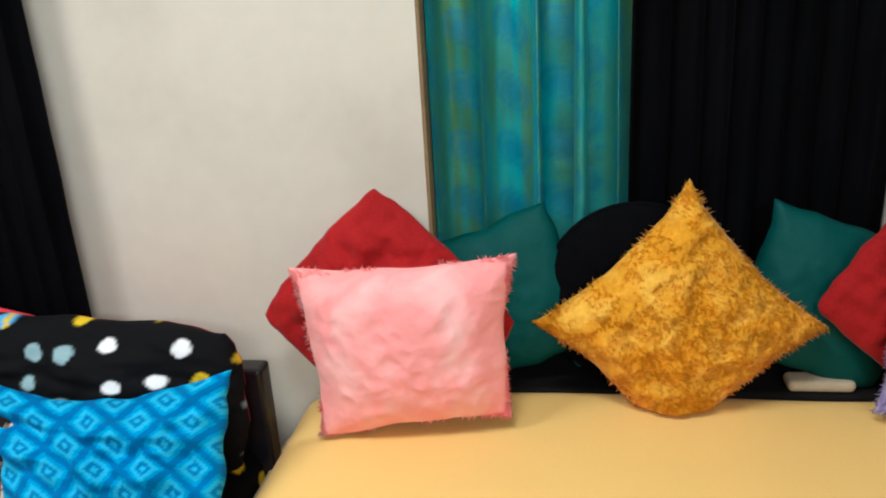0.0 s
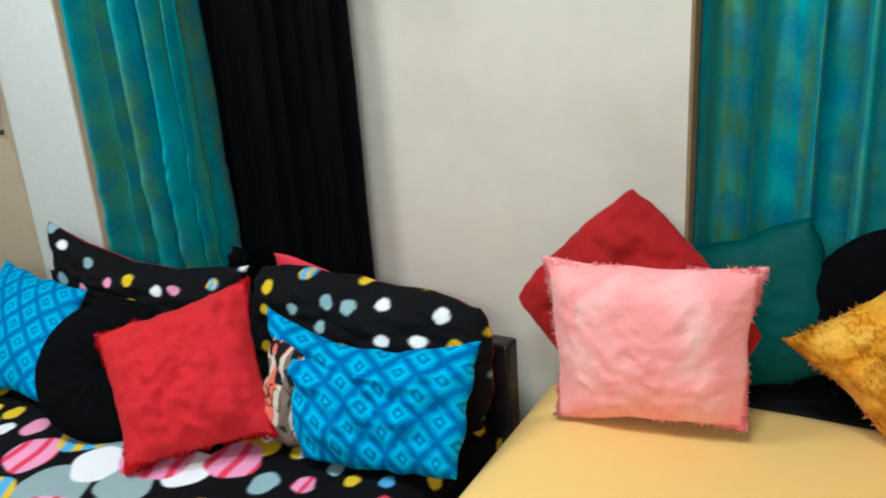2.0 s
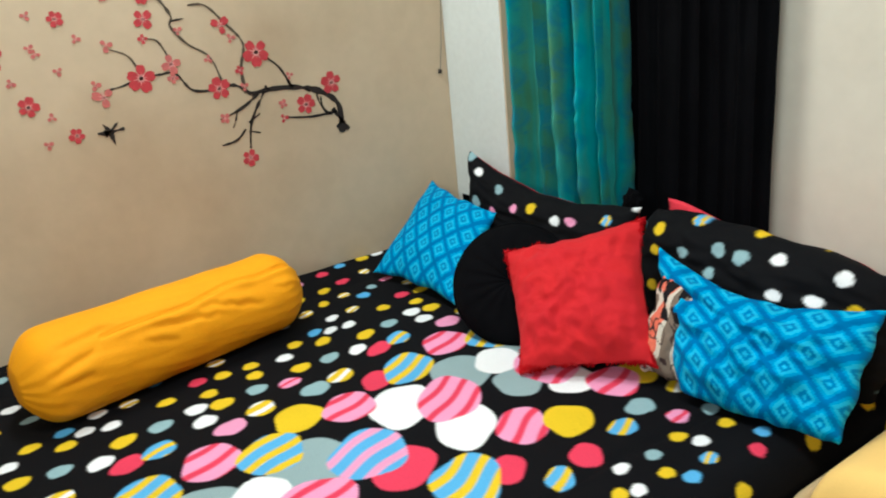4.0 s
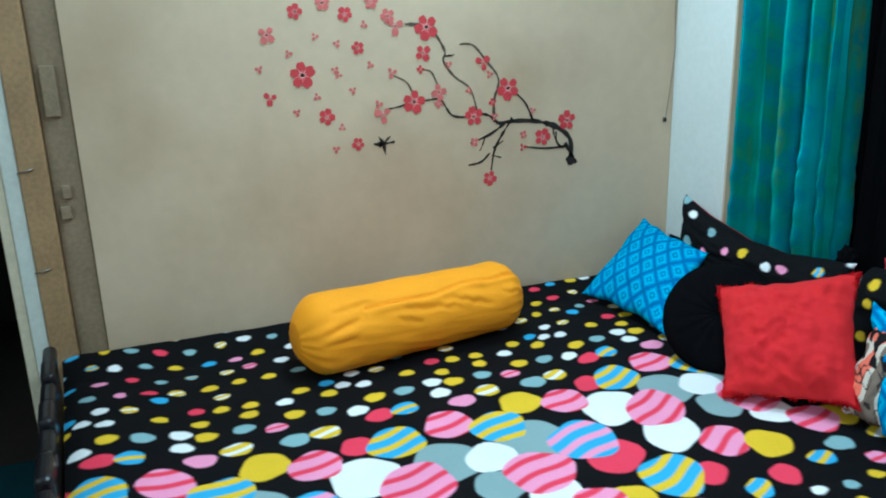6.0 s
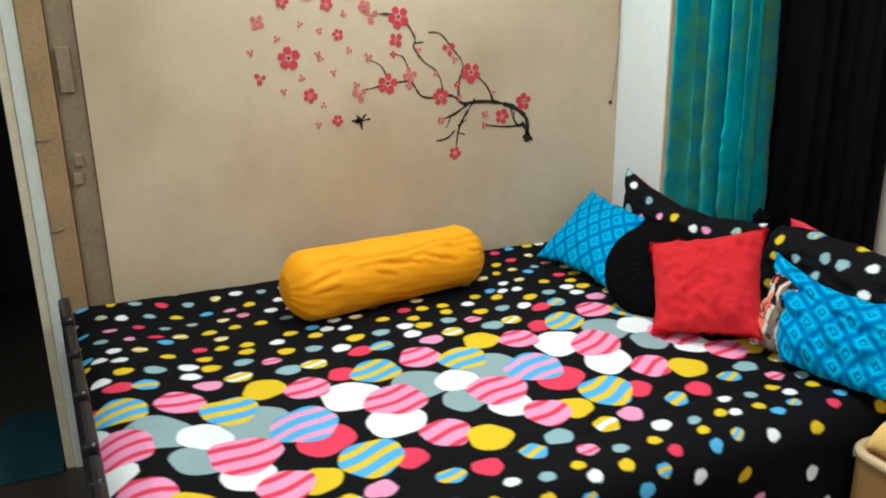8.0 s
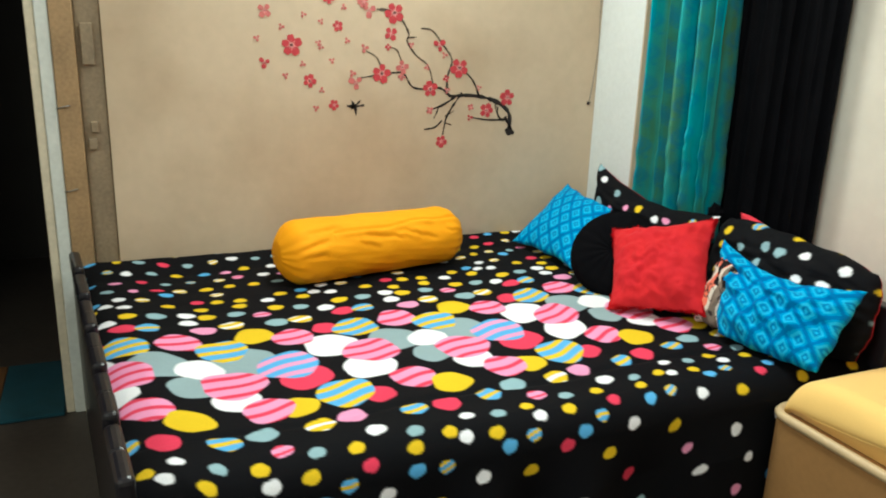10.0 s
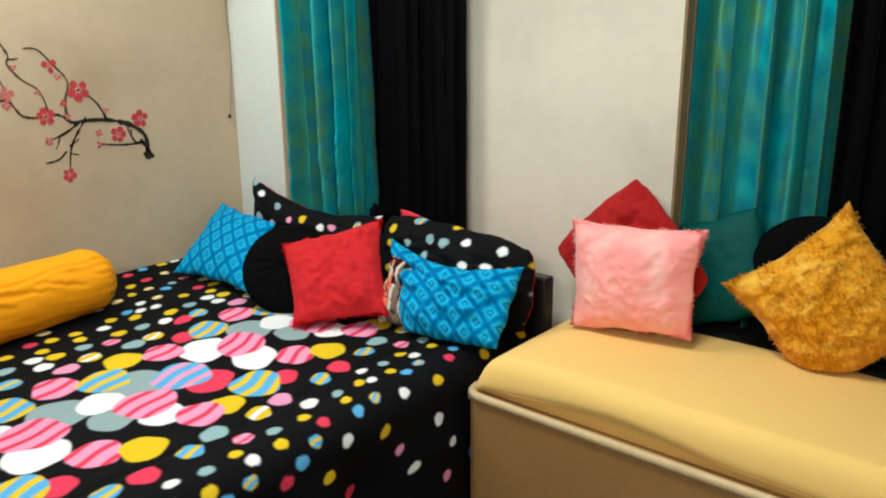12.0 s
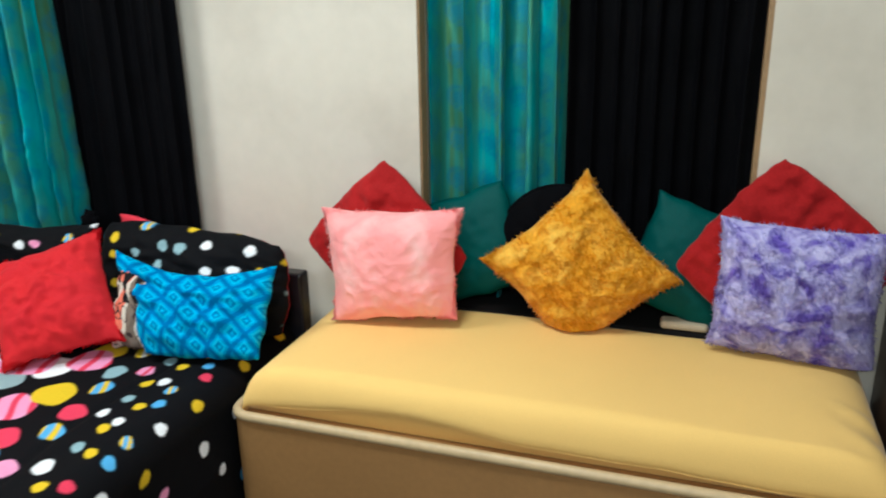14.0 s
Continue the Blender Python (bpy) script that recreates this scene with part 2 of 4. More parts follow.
# small spots of one repeat: towards the open side, and towards the wall
NEAR_SPOTS = [(1.263, -1.596, "p"), (1.264, -1.180, "s"), (1.273, -1.057, "yw"), (1.287, -1.259, "by"), (1.288, -1.455, "by"),
              (1.338, -1.155, "pr"), (1.341, -1.567, "w"), (1.365, -1.358, "w"), (1.367, -1.090, "s"), (1.377, -1.489, "s"), (1.378, -1.207, "y"),
              (1.380, -1.008, "y"), (1.382, -1.285, "s"), (1.402, -1.415, "y"), (1.416, -1.500, "y"), (1.417, -1.190, "w"), (1.418, -1.111, "y"),
              (1.422, -1.382, "w"), (1.426, -1.602, "r"), (1.431, -1.309, "y"), (1.456, -1.036, "by"), (1.457, -1.221, "by"), (1.464, -1.504, "b"),
              (1.467, -1.285, "b"), (1.473, -1.437, "by"), (1.481, -1.089, "b"), (1.498, -1.570, "w"), (1.502, -1.138, "r"), (1.518, -1.352, "w"),
              (1.540, -1.229, "y"), (1.551, -1.022, "y"), (1.559, -1.450, "y")]
FAR_SPOTS = [(0.337, -1.299, "b"), (0.359, -1.153, "yw"), (0.382, -1.437, "w"), (0.390, -1.370, "yw"), (0.405, -1.511, "b"), (0.415, -1.579, "y"),
              (0.418, -1.219, "r"), (0.431, -1.162, "y"), (0.435, -1.474, "w"), (0.437, -1.093, "y"), (0.452, -1.302, "y"), (0.456, -1.423, "w"),
              (0.458, -1.012, "w"), (0.463, -1.516, "y"), (0.485, -1.102, "y"), (0.489, -1.215, "y"), (0.532, -1.003, "y"), (0.535, -1.261, "w"),
              (0.539, -1.418, "y"), (0.545, -1.342, "s"), (0.547, -1.544, "s"), (0.550, -1.124, "s"), (0.552, -1.208, "y"), (0.578, -1.054, "pr"),
              (0.579, -1.473, "w"), (0.594, -1.261, "w"), (0.627, -1.432, "r"), (0.629, -1.368, "by"), (0.637, -1.149, "yw"), (0.645, -1.567, "yw"),
              (0.652, -1.023, "s"), (0.658, -1.227, "p")]


def disc(col, u, v, cu, cv, ru, rv, ink):
    """Print one spot or striped disc, with a soft edge about 3 mm wide."""
    near = (np.abs(u - cu) < ru + 0.004) & (np.abs(v - cv) < rv + 0.004)
    a, b = u[near] - cu, v[near] - cv
    g = np.arctan2(b, a)
    wob = 1 + 0.05 * np.sin(3 * g + 40 * cu) + 0.03 * np.sin(5 * g + 90 * cv)
    q = np.hypot(a / ru, b / rv) / wob
    cover = np.clip((1 - q) * min(ru, rv) / 0.003 + 0.5, 0, 1)[:, None]
    ground = np.tile(np.array(INK[ink[0]]), (len(a), 1))
    if len(ink) > 1:
        wavy = np.sin((a + 0.25 * b + 0.006 * np.sin(40 * v[near])) * 2 * math.pi / min(0.052, 1.3 * ru) + 1.0) - (0.45 if ink == "pr" else 0.25)
        k = np.clip(wavy * 2.5 + 0.5, 0, 1)[:, None]
        ground = ground * (1 - k) + np.array(INK[ink[1]]) * k
    col[near] = col[near] * (1 - cover) + ground * cover


def sheet_print(u, v):
    """Black ground with a band of large overlapping discs and small spots on both sides."""
    col = np.tile(np.array(INK["k"]), (len(u), 1))
    rng = random.Random(5)
    for i in range(-9, 22):
        for j in range(-32, 14):
            cu, cv = 0.04 + i * 0.084 + rng.uniform(-.013, .013), j * 0.076 + (i % 2) * 0.038 + rng.uniform(-.011, .011)
            a, b = rng.uniform(.015, .023), rng.uniform(.019, .029)
            ink = rng.choice(["y", "y", "y", "w", "w", "s", "s", "r", "p", "b", "by", "yw", "pr"])
            if 0.33 < cu < 1.585 or (cu > 1.5 and (i + j) % 2):
                continue
            disc(col, u, v, cu, cv, a * 0.76, b * 0.76, ink)
    for rep in range(-2, 3):
        for cu, cv, ink in NEAR_SPOTS:
            r = 0.031 if cu < 1.3 else 0.023 if cu < 1.36 else 0.0165
            disc(col, u, v, cu, cv + rep * REPEAT, r * rng.uniform(.84, .96), r * rng.uniform(1.0, 1.16), ink)
        for cu, cv, ink in FAR_SPOTS:
            r = 0.031 if cu > 0.61 else 0.0235 if cu > 0.5 else 0.019
            disc(col, u, v, cu, cv + rep * REPEAT, r * rng.uniform(.84, .96), r * rng.uniform(1.0, 1.16), ink)
    for group in (UNDER, OVER):
        for rep in range(-2, 3):
            for cu, cv, r, ink in group:
                disc(col, u, v, cu, cv + rep * REPEAT, r, r, ink)
    return col


def spots_print(u, v, seed, pitch=0.074):
    col = np.tile(np.array(INK["k"]), (len(u), 1))
    rng = random.Random(seed)
    for i in range(-5, 6):
        for j in range(-5, 6):
            cu, cv = i * pitch + rng.uniform(-.02, .02), j * pitch + (i % 2) * pitch / 2 + rng.uniform(-.02, .02)
            disc(col, u, v, cu, cv, rng.uniform(.012, .018), rng.uniform(.011, .016), rng.choice(["y", "y", "w", "w", "s", "s", "by", "p" if seed == 3 else "y"]))
    return col


def ikat_print(u, v, pitch=0.082):
    """Bright blue with a darker diamond lattice, a small pale square in every diamond."""
    a, b = (u * 1.08 + v) / pitch, (u * 1.08 - v) / pitch
    fa, fb = np.abs(a - np.round(a)), np.abs(b - np.round(b))
    ca, cb = np.abs(a - np.floor(a) - .5), np.abs(b - np.floor(b) - .5)
    col = np.tile(np.array((0.008, 0.30, 0.62)), (len(u), 1))
    ragged = 0.018 * np.sin(u * 700) * np.sin(v * 520)
    q = np.maximum(ca, cb) + ragged
    col[q < .30] = (0.035, 0.44, 0.74)
    col[(q - ragged < .18) & (q - ragged > .075)] = (0.006, 0.20, 0.48)
    col[(fa + ragged < .10) | (fb + ragged < .10)] = (0.004, 0.155, 0.42)
    return col


def scribble_print(u, v):
    """Black, cream, orange and brown brush marks."""
    col = np.tile(np.array((0.66, 0.58, 0.50)), (len(u), 1))
    n1 = np.array([noise.noise(Vector((a * 55 + 20 * b, b * 30, 3.0))) for a, b in zip(u, v)])
    n2 = np.array([noise.noise(Vector((a * 26, b * 15, 9.0))) for a, b in zip(u, v)])
    col[n2 > .12] = (0.72, 0.17, 0.11)
    col[n2 < -.2] = (0.20, 0.15, 0.12)
    col[(n1 > .05) & (v > 0.01)] = (0.01, 0.008, 0.01)
    col[(np.abs(n1 + .1) < .05) & (v < 0.01)] = (0.05, 0.03, 0.03)
    return col


def silk_print(u, v, motif=0.5):
    """Shot silk of olive and teal threads with narrow turquoise stripes and rows of blue scrolled leaf motifs."""
    n1 = np.array([noise.noise(Vector((a * 26, 0.3, 2.0))) for a in u])
    n2 = np.array([noise.noise(Vector((a * 90, b * 2.5, 7.0))) for a, b in zip(u, v)])
    n3 = np.array([noise.noise(Vector((a * 12, b * 5, 11.0))) for a, b in zip(u, v)])
    g = np.clip(0.55 + 0.5 * n1 + 0.5 * n3 + 0.5 * n2, 0, 1)[:, None]
    col = np.array((0.105, 0.26, 0.10)) * g + np.array((0.014, 0.46, 0.54)) * (1 - g)
    pu, pv = 0.084, 0.118
    column = np.round(u / pu)
    cv = v - (column % 2) * pv * 0.5 + 0.006 * n3
    du, dv = u - column * pu, cv - np.round(cv / pv) * pv
    # a drop-shaped leaf with a paler ring inside and a curling tail
    lean = du + 0.35 * dv
    r = np.hypot(lean / 0.034, dv / (0.044 - 0.25 * np.abs(lean)))
    leaf = np.clip((1 - r) * 5, 0, 1) * (1 - 0.8 * np.clip(1 - np.abs(r - 0.60) * 7, 0, 1))
    tail = np.clip(1 - np.abs(np.hypot(lean - 0.018, dv + 0.044) - 0.018) / 0.005, 0, 1) * (dv < -0.036)
    m = np.clip(leaf + tail, 0, 1)[:, None] * motif
    return col * (1 - m) + np.array((0.012, 0.23, 0.48)) * m


# ---- room ----
H = 2.75
box("wall_west", -0.14, 0, -2.035, 0.30, 0, H, M_WEST, bevel=0.0)
tagged(bpy.data.objects["wall_west"], "beige distempered wall, browner towards stains", "wall", kind="structure")
box("wall_west_beyond_door", -0.14, 0, -3.75, -3.05, 0, H, M_WEST, bevel=0.0)
tagged(bpy.data.objects["wall_west_beyond_door"], "beige distempered wall beyond the doorway", "wall", kind="structure")
box("wall_west_over_door", -0.14, 0, -3.05, -2.035, 2.1, H, M_WEST, bevel=0.0)
tagged(bpy.data.objects["wall_west_over_door"], "beige distempered wall over the doorway", "wall", kind="structure")
NX0, NX1, NZ0, NZ1 = 1.78, 2.637, 0.545, 2.15
for nm, x0, x1, z0, z1, y0 in (("wall_north", 0, NX0, 0, H, 0), ("wall_north_east", NX1, 3.9, 0, H, 0),
                               ("wall_north_sill", NX0, NX1, 0, NZ0, 0), ("wall_north_lintel", NX0, NX1, NZ1, H, 0),
                               ("wall_north_niche", NX0, NX1, NZ0, NZ1, 0.24)):
    tagged(box(nm, x0, x1, y0, 0.30, z0, z1, M_WALL, bevel=0.0), "cream distempered wall with faint stains", "wall", kind="structure")
tagged(box("wall_east", 3.9, 4.04, -3.75, 0.30, 0, H, M_WALL, bevel=0.0), "cream distempered wall", "wall", kind="structure")
tagged(box("wall_south", -0.14, 4.04, -3.89, -3.75, 0, H, M_WALL, bevel=0.0), "cream distempered wall", "wall", kind="structure")
tagged(box("floor", -2.2, 4.04, -3.89, 0.30, -0.12, 0, M_FLOOR, bevel=0.0), "dark worn floor", "floor", kind="structure")
tagged(box("ceiling", -2.2, 4.04, -3.89, 0.30, H, H + 0.12, M_CEIL, bevel=0.0), "white plastered ceiling", "ceiling", kind="structure")
# the next room's walls carry its darkness in their colour
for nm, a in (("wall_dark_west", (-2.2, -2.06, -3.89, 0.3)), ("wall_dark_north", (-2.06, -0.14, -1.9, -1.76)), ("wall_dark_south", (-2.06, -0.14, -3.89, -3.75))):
    tagged(box(nm, *a, 0, H, M_DARKROOM, bevel=0.0), "wall of the next room, near-black in place of missing light", "wall", kind="structure")
tagged(box("pilaster", 0.0, 0.285, -0.165, -0.001, 0, H, M_WHITE, bevel=0.006), "white painted corner pilaster", "pilaster", kind="structure")
tagged(box("trim_pilaster", 0.2855, 0.292, -0.163, -0.0015, 0, H, M_WEST, bevel=0.001), "cream plaster return beside the pilaster", "trim", kind="structure")
tagged(box("trim_niche", NX0 - 0.001, NX0 + 0.006, 0.004, 0.05, NZ0, NZ1, M_BROWN, bevel=0.002), "brown painted edge of the window niche", "trim", kind="structure")
tagged(box("trim_niche_east", NX1 - 0.012, NX1 + 0.001, 0.004, 0.05, NZ0, NZ1, M_BROWN, bevel=0.002), "brown painted edge of the window niche", "trim", kind="structure")

# door frame at the end of the west wall
door = thing("door_1", (0, -2.14, 0), "open doorway with a worn tan and white wooden frame", "door", kind="structure")
box("frame_strip", -0.14, -0.012, -2.113, -2.0355, 0, 2.1, M_FRAMEGREY, door, "grey-brown worn strip with a latch")
post = box("post", -0.14, 0.012, -2.182, -2.114, 0, 2.1, M_FRAMEWOOD, door, "tan wooden post")
box("white_edge", -0.14, 0.004, -2.222, -2.183, 0, 2.1, M_FRAMEWHITE, door, "chipped white edge")
box("cream_edge", -0.14, -0.004, -2.25, -2.2225, 0, 2.1, M_FRAMECREAM, door, "cream edge")
box("head", -0.14, 0.010, -3.05, -2.251, 2.02, 2.099, M_FRAMEWOOD, door)
box("far_post", -0.14, 0.010, -3.05, -2.98, 0, 2.019, M_FRAMEWOOD, door)
for z0, z1, y0, y1 in ((1.20, 1.33, -2.098, -2.062), (0.985, 1.02, -2.090, -2.068), (0.93, 0.965, -2.10, -2.075)):
    box("latch_plate", -0.012, 0.004, y0, y1, z0, z1, M_FRAMEGREY, door, "painted-over latch plate", 0.003)
for z in (1.07, 0.80):
    tube("nail", [(0.010, -2.185, z - 0.006), (0.022, -2.165, z), (0.018, -2.145, z + 0.004)], 0.0022, M_METAL, door)

# the floor mat in the next room
mat_thing = thing("floor_mat", (-0.3, -2.5, 0), "teal floor mat with an orange end", "mat")
box("mat_body", -0.46, 0.02, -2.47, -2.255, 0.002, 0.016, M_MATTEAL, mat_thing, "teal woven mat", 0.005)
box("mat_end", -0.46, 0.02, -2.80, -2.471, 0.002, 0.016, M_MATORANGE, mat_thing, "orange woven end", 0.005)

# lamps out of view: fixtures for the west tube and the two added fills
tl = thing("unseen_tube_light", (2.3, -3.7, 2.35), "white tube light added out of view on the south wall", "lamp")
box("batten", 1.65, 2.95, -3.75, -3.70, 2.32, 2.38, M_WHITE, tl)
tube("tube_glass", [(1.7, -3.67, 2.35), (2.9, -3.67, 2.35)], 0.014, M_GLOW, tl)
tw = thing("unseen_tube_light", (0.02, -1.15, 2.34), "white tube light high on the beige wall", "lamp")
box("batten", 0.0015, 0.04, -1.80, -0.50, 2.33, 2.39, M_WHITE, tw)
for y in (-1.74, -0.56):
    box("holder_arm", 0.041, 0.17, y - 0.012, y + 0.012, 2.345, 2.375, M_WHITE, tw)
tube("tube_glass", [(0.15, -1.75, 2.36), (0.15, -0.55, 2.36)], 0.014, M_GLOW, tw)
cl = thing("ceiling_fill_light", (1.75, -1.15, H), "square white ceiling light, added out of view as fill", "lamp")
box("housing", 1.47, 2.03, -1.43, -0.87, H - 0.02, H, M_WHITE, cl)


# ---- curtains ----
def curtain(name, x0, x1, y, z0, z1, folds, depth, mat, label, seed, paint=None, flare=0.0, crumple=0.0):
    """A hanging cloth in uneven pleats: narrow rounded ridges, deep valleys that lean over one another."""
    nu, nv = (int((x1 - x0) / 0.0028) if paint else 150), (int((z1 - z0) / 0.008) if paint else 70)
    verts, cu, cv = [], [], []
    rng = random.Random(seed)
    ph = [rng.uniform(0, 6.28) for _ in range(4)]
    for i in range(nu):
        s = i / (nu - 1)
        for j in range(nv):
            t = j / (nv - 1)
            z = z0 + (z1 - z0) * t
            low = 1 - t
            k = folds * 2 * math.pi * s + 1.1 * (math.sin(6.2 * s + ph[0]) - math.sin(ph[0])) + 0.55 * low * math.sin(5 * s + 3.2 * t + ph[1]) + 0.5 * wave(s * 3, t * 2.2, seed)
            size = 0.76 + 0.24 * math.sin(11 * s + ph[2]) + 0.22 * wave(s * 6, t * 1.6, seed + 5)
            ridge = 0.5 + 0.5 * math.cos(k)
            d = -depth * (0.35 + size) * (ridge ** 1.6 - 0.42)
            if crumple:
                band = math.exp(-((z - 0.90 - 0.10 * s) / 0.055) ** 2)
                d -= crumple * band * ease((s - 0.45) / 0.3) * ease((1 - s) / 0.12) * (0.5 + wave(s * 14, z * 26, 4))
                d += 0.5 * crumple * wave(s * 10, z * 17, 9) * ease((1.25 - z) / 0.4)
            d += 0.006 * wave(s * 9, t * 5, seed) + 0.004 * wave(s * 30, t * 14, seed)
            edge = min(1, 8 * s, 8 * (1 - s))
            x = x0 + (x1 - x0) * s - 0.42 * depth * size * math.sin(k) * (0.7 + 0.3 * low) * edge + flare * low * s
            verts.append((x, y + d, z))
            cu.append(s * (x1 - x0) * 1.7)
            cv.append(z)
    colors = paint(np.array(cu), np.array(cv)) if paint else None
    th = thing(name, ((x0 + x1) / 2, y, z0), label, "curtain", "curtains")
    solid("cloth", verts, grid_faces(nu, nv), mat, th, colors=colors)
    return th


def rod(x0, x1, y, z):
    th = thing("curtain_rod", ((x0 + x1) / 2, y, z), "dark metal curtain rod", "curtain rod")
    tube("pole", [(x0, y, z), (x1, y, z)], 0.011, M_METAL, th)
    for x in (x0 + 0.01, x1 - 0.01):
        box("bracket", x - 0.008, x + 0.008, y, 0.0 if y < 0 else 0.24, z - 0.014, z + 0.014, M_METAL, th)


curtain("teal_curtain", 0.294, 0.665, -0.090, 0.30, 2.26, 5.0, 0.080, M_SILK, "teal and olive shot silk curtain beside the white pilaster", 3, lambda u, v: silk_print(u, v, 0.5), 0.06, 0.018)
curtain("black_curtain", 0.645, 1.092, -0.042, 0.30, 2.26, 8.0, 0.022, M_BLACK, "black satin curtain over the bed's headboard", 4)
rod(0.30, 1.12, -0.055, 2.26)
curtain("teal_curtain", NX0 + 0.005, 2.175, 0.128, 0.55, 2.10, 4.6, 0.078, M_SILK, "teal and olive brocade curtain in the window niche", 8, silk_print, 0.0, 0.004)
curtain("black_curtain", 2.155, NX1 - 0.005, 0.14, 0.55, 2.10, 8.5, 0.026, M_BLACK, "black satin curtain in the window niche", 9)
rod(NX0 + 0.012, NX1 - 0.012, 0.14, 2.11)

# ---- bed ----
bed = thing("bed", (0.75, -1.1, 0), "black-stained wooden double bed with low headboard", "bed")
box("headboard", 0.02, 1.478, -0.165, -0.115, 0.05, 0.672, M_DARKWOOD, bed, "dark headboard", 0.008)
box("mattress", 0.015, 1.415, -2.04, -0.17, 0.30, 0.505, M_MATTRESS, bed, "", 0.05, 4)
box("base", 0.03, 1.405, -2.05, -0.17, 0.18, 0.30, M_DARKWOOD, bed)
for x in (0.08, 1.34):
    for y in (-1.98, -0.24):
        box("leg", x - 0.04, x + 0.04, y - 0.04, y + 0.04, 0, 0.18, M_DARKWOOD, bed)
TURN = Matrix.Translation((0.1, -2.158, 0)) @ pose(0, 0, 0, 0, 0, 4.2)
foot = box("footboard", -0.02, 1.47, -0.026, -0.001, 0.06, 0.585, M_DARKWOOD, bed, "dark glossy footboard with a notched top", 0.006, 2, TURN)
for i in range(12):
    a = -0.02 + i * 0.1242
    box("notch_block", a + 0.006, a + 0.118, -0.030, 0.003, 0.57, 0.615 + (0.012 if i % 2 else 0), M_DARKWOOD, foot, "", 0.012, 3, TURN)


# the sheet: over the top and down the open side
def bedsheet():
    drop, flat = 0.46, 1.375
    nu, nv = 470, 490
    us = np.linspace(0, flat + drop, nu)
    ys = np.linspace(-2.075, -0.12, nv)
    R = 0.075
    verts, fu, fv = [], [], []
    for u in us:
        end = -2.158 + 0.0735 * min(u, 1.40)
        for y in ys:
            y += (end + 2.075) * ease((-1.65 - y) / 0.425)
            bulge = 0.007 * wave(u * 3, y * 3, 2.0) + 0.003 * wave(u * 9, y * 7, 5.0)
            crease = 0.004 * math.exp(-((u - 1.27 + 0.08 * wave(y * 2, 0, 1)) / 0.012) ** 2)
            if u < flat:
                x, z = 0.006 + u, 0.524 + bulge - crease
                z += 0.02 * max(0, 1 - u / 0.15)
            else:
                s = u - flat
                a = min(s / R, math.pi / 2)
                x, z = 0.006 + flat + R * math.sin(a), 0.524 - R * (1 - math.cos(a)) + bulge * max(0, 1 - s / 0.1)
                down = max(0, s - R * math.pi / 2)
                z -= down
                x += (0.012 + 0.028 * down / drop) * math.sin(y * 17 + 1.6 * math.sin(y * 5)) * min(1, down / 0.12)
                x += 0.09 * down * min(1.0, max(0.25, (-0.62 - y) / 0.3))
            if y < end + 0.045:
                z -= 6 * (y - end - 0.045) ** 2
            verts.append((x, y, z))
            fu.append(u + 0.075 * (y + 1.3) + 0.09 * ease((-1.8 - y) / 0.25) + 0.05 * ease((y + 1.0) / 0.3))
            fv.append(y)
    col = sheet_print(np.array(fu), np.array(fv))
    th = thing("bedsheet", (0.7, -1.1, 0.52), "black cotton bedsheet printed with bright coloured discs, spread over the bed", "bedsheet")
    cut = int(np.searchsorted(us, flat + 0.06))
    solid("sheet_top", verts[: (cut + 1) * nv], grid_faces(cut + 1, nv), M_SHEET, th, colors=col[: (cut + 1) * nv])
    solid("side_drop", verts[cut * nv:], grid_faces(nu - cut, nv), M_SHEET, th, "side of the sheet hanging down in folds", colors=col[cut * nv:])


bedsheet()


# ---- divan ----
def rounded_loop(x0, x1, y0, y1, r, z, k=6):
    pts = []
    for cx, cy, a0 in ((x1 - r, y1 - r, 0), (x0 + r, y1 - r, 90), (x0 + r, y0 + r, 180), (x1 - r, y0 + r, 270)):
        for i in range(k + 1):
            a = radians(a0 + 90 * i / k)
            pts.append((cx + r * math.cos(a), cy + r * math.sin(a), z))
    return pts


DX0, DX1, DY0, DY1 = 1.462, 2.935, -0.558, -0.012
divan = thing("divan", (2.2, -0.28, 0), "brown laminate box divan with a rounded beige rim", "divan")
lo, hi = rounded_loop(DX0 + 0.008, DX1 - 0.008, DY0 + 0.008, DY1 - 0.004, 0.05, 0.0), rounded_loop(DX0 + 0.008, DX1 - 0.008, DY0 + 0.008, DY1 - 0.004, 0.05, 0.445)
n = len(lo)
solid("body", lo + hi, [(i, (i + 1) % n, n + (i + 1) % n, n + i) for i in range(n)] + [tuple(range(n))[::-1], tuple(range(n, 2 * n))], M_LAMINATE, divan, "brown laminate box", smooth=False)
tube("rim", rounded_loop(DX0 + 0.012, DX1 - 0.012, DY0 + 0.012, DY1 - 0.004, 0.05, 0.447), 0.0125, M_RIM, divan, "beige rounded edge band", 8, True)
tagged(box("side_cabinet", 2.952, 3.35, -0.55, -0.012, 0, 0.80, M_DEEPBROWN, bevel=0.006), "dark brown wooden side cabinet at the divan's end", "cabinet")


def front_lip(x):
    """Height of the fold where the cover turns under, highest a third of the way along."""
    k = math.exp(-((x - 1.93) / (0.30 if x < 1.93 else 0.26)) ** 2)
    return 0.476 + 0.030 * k + 0.004 * math.sin(11 * x) + 0.004 * wave(x * 9, 1, 3)


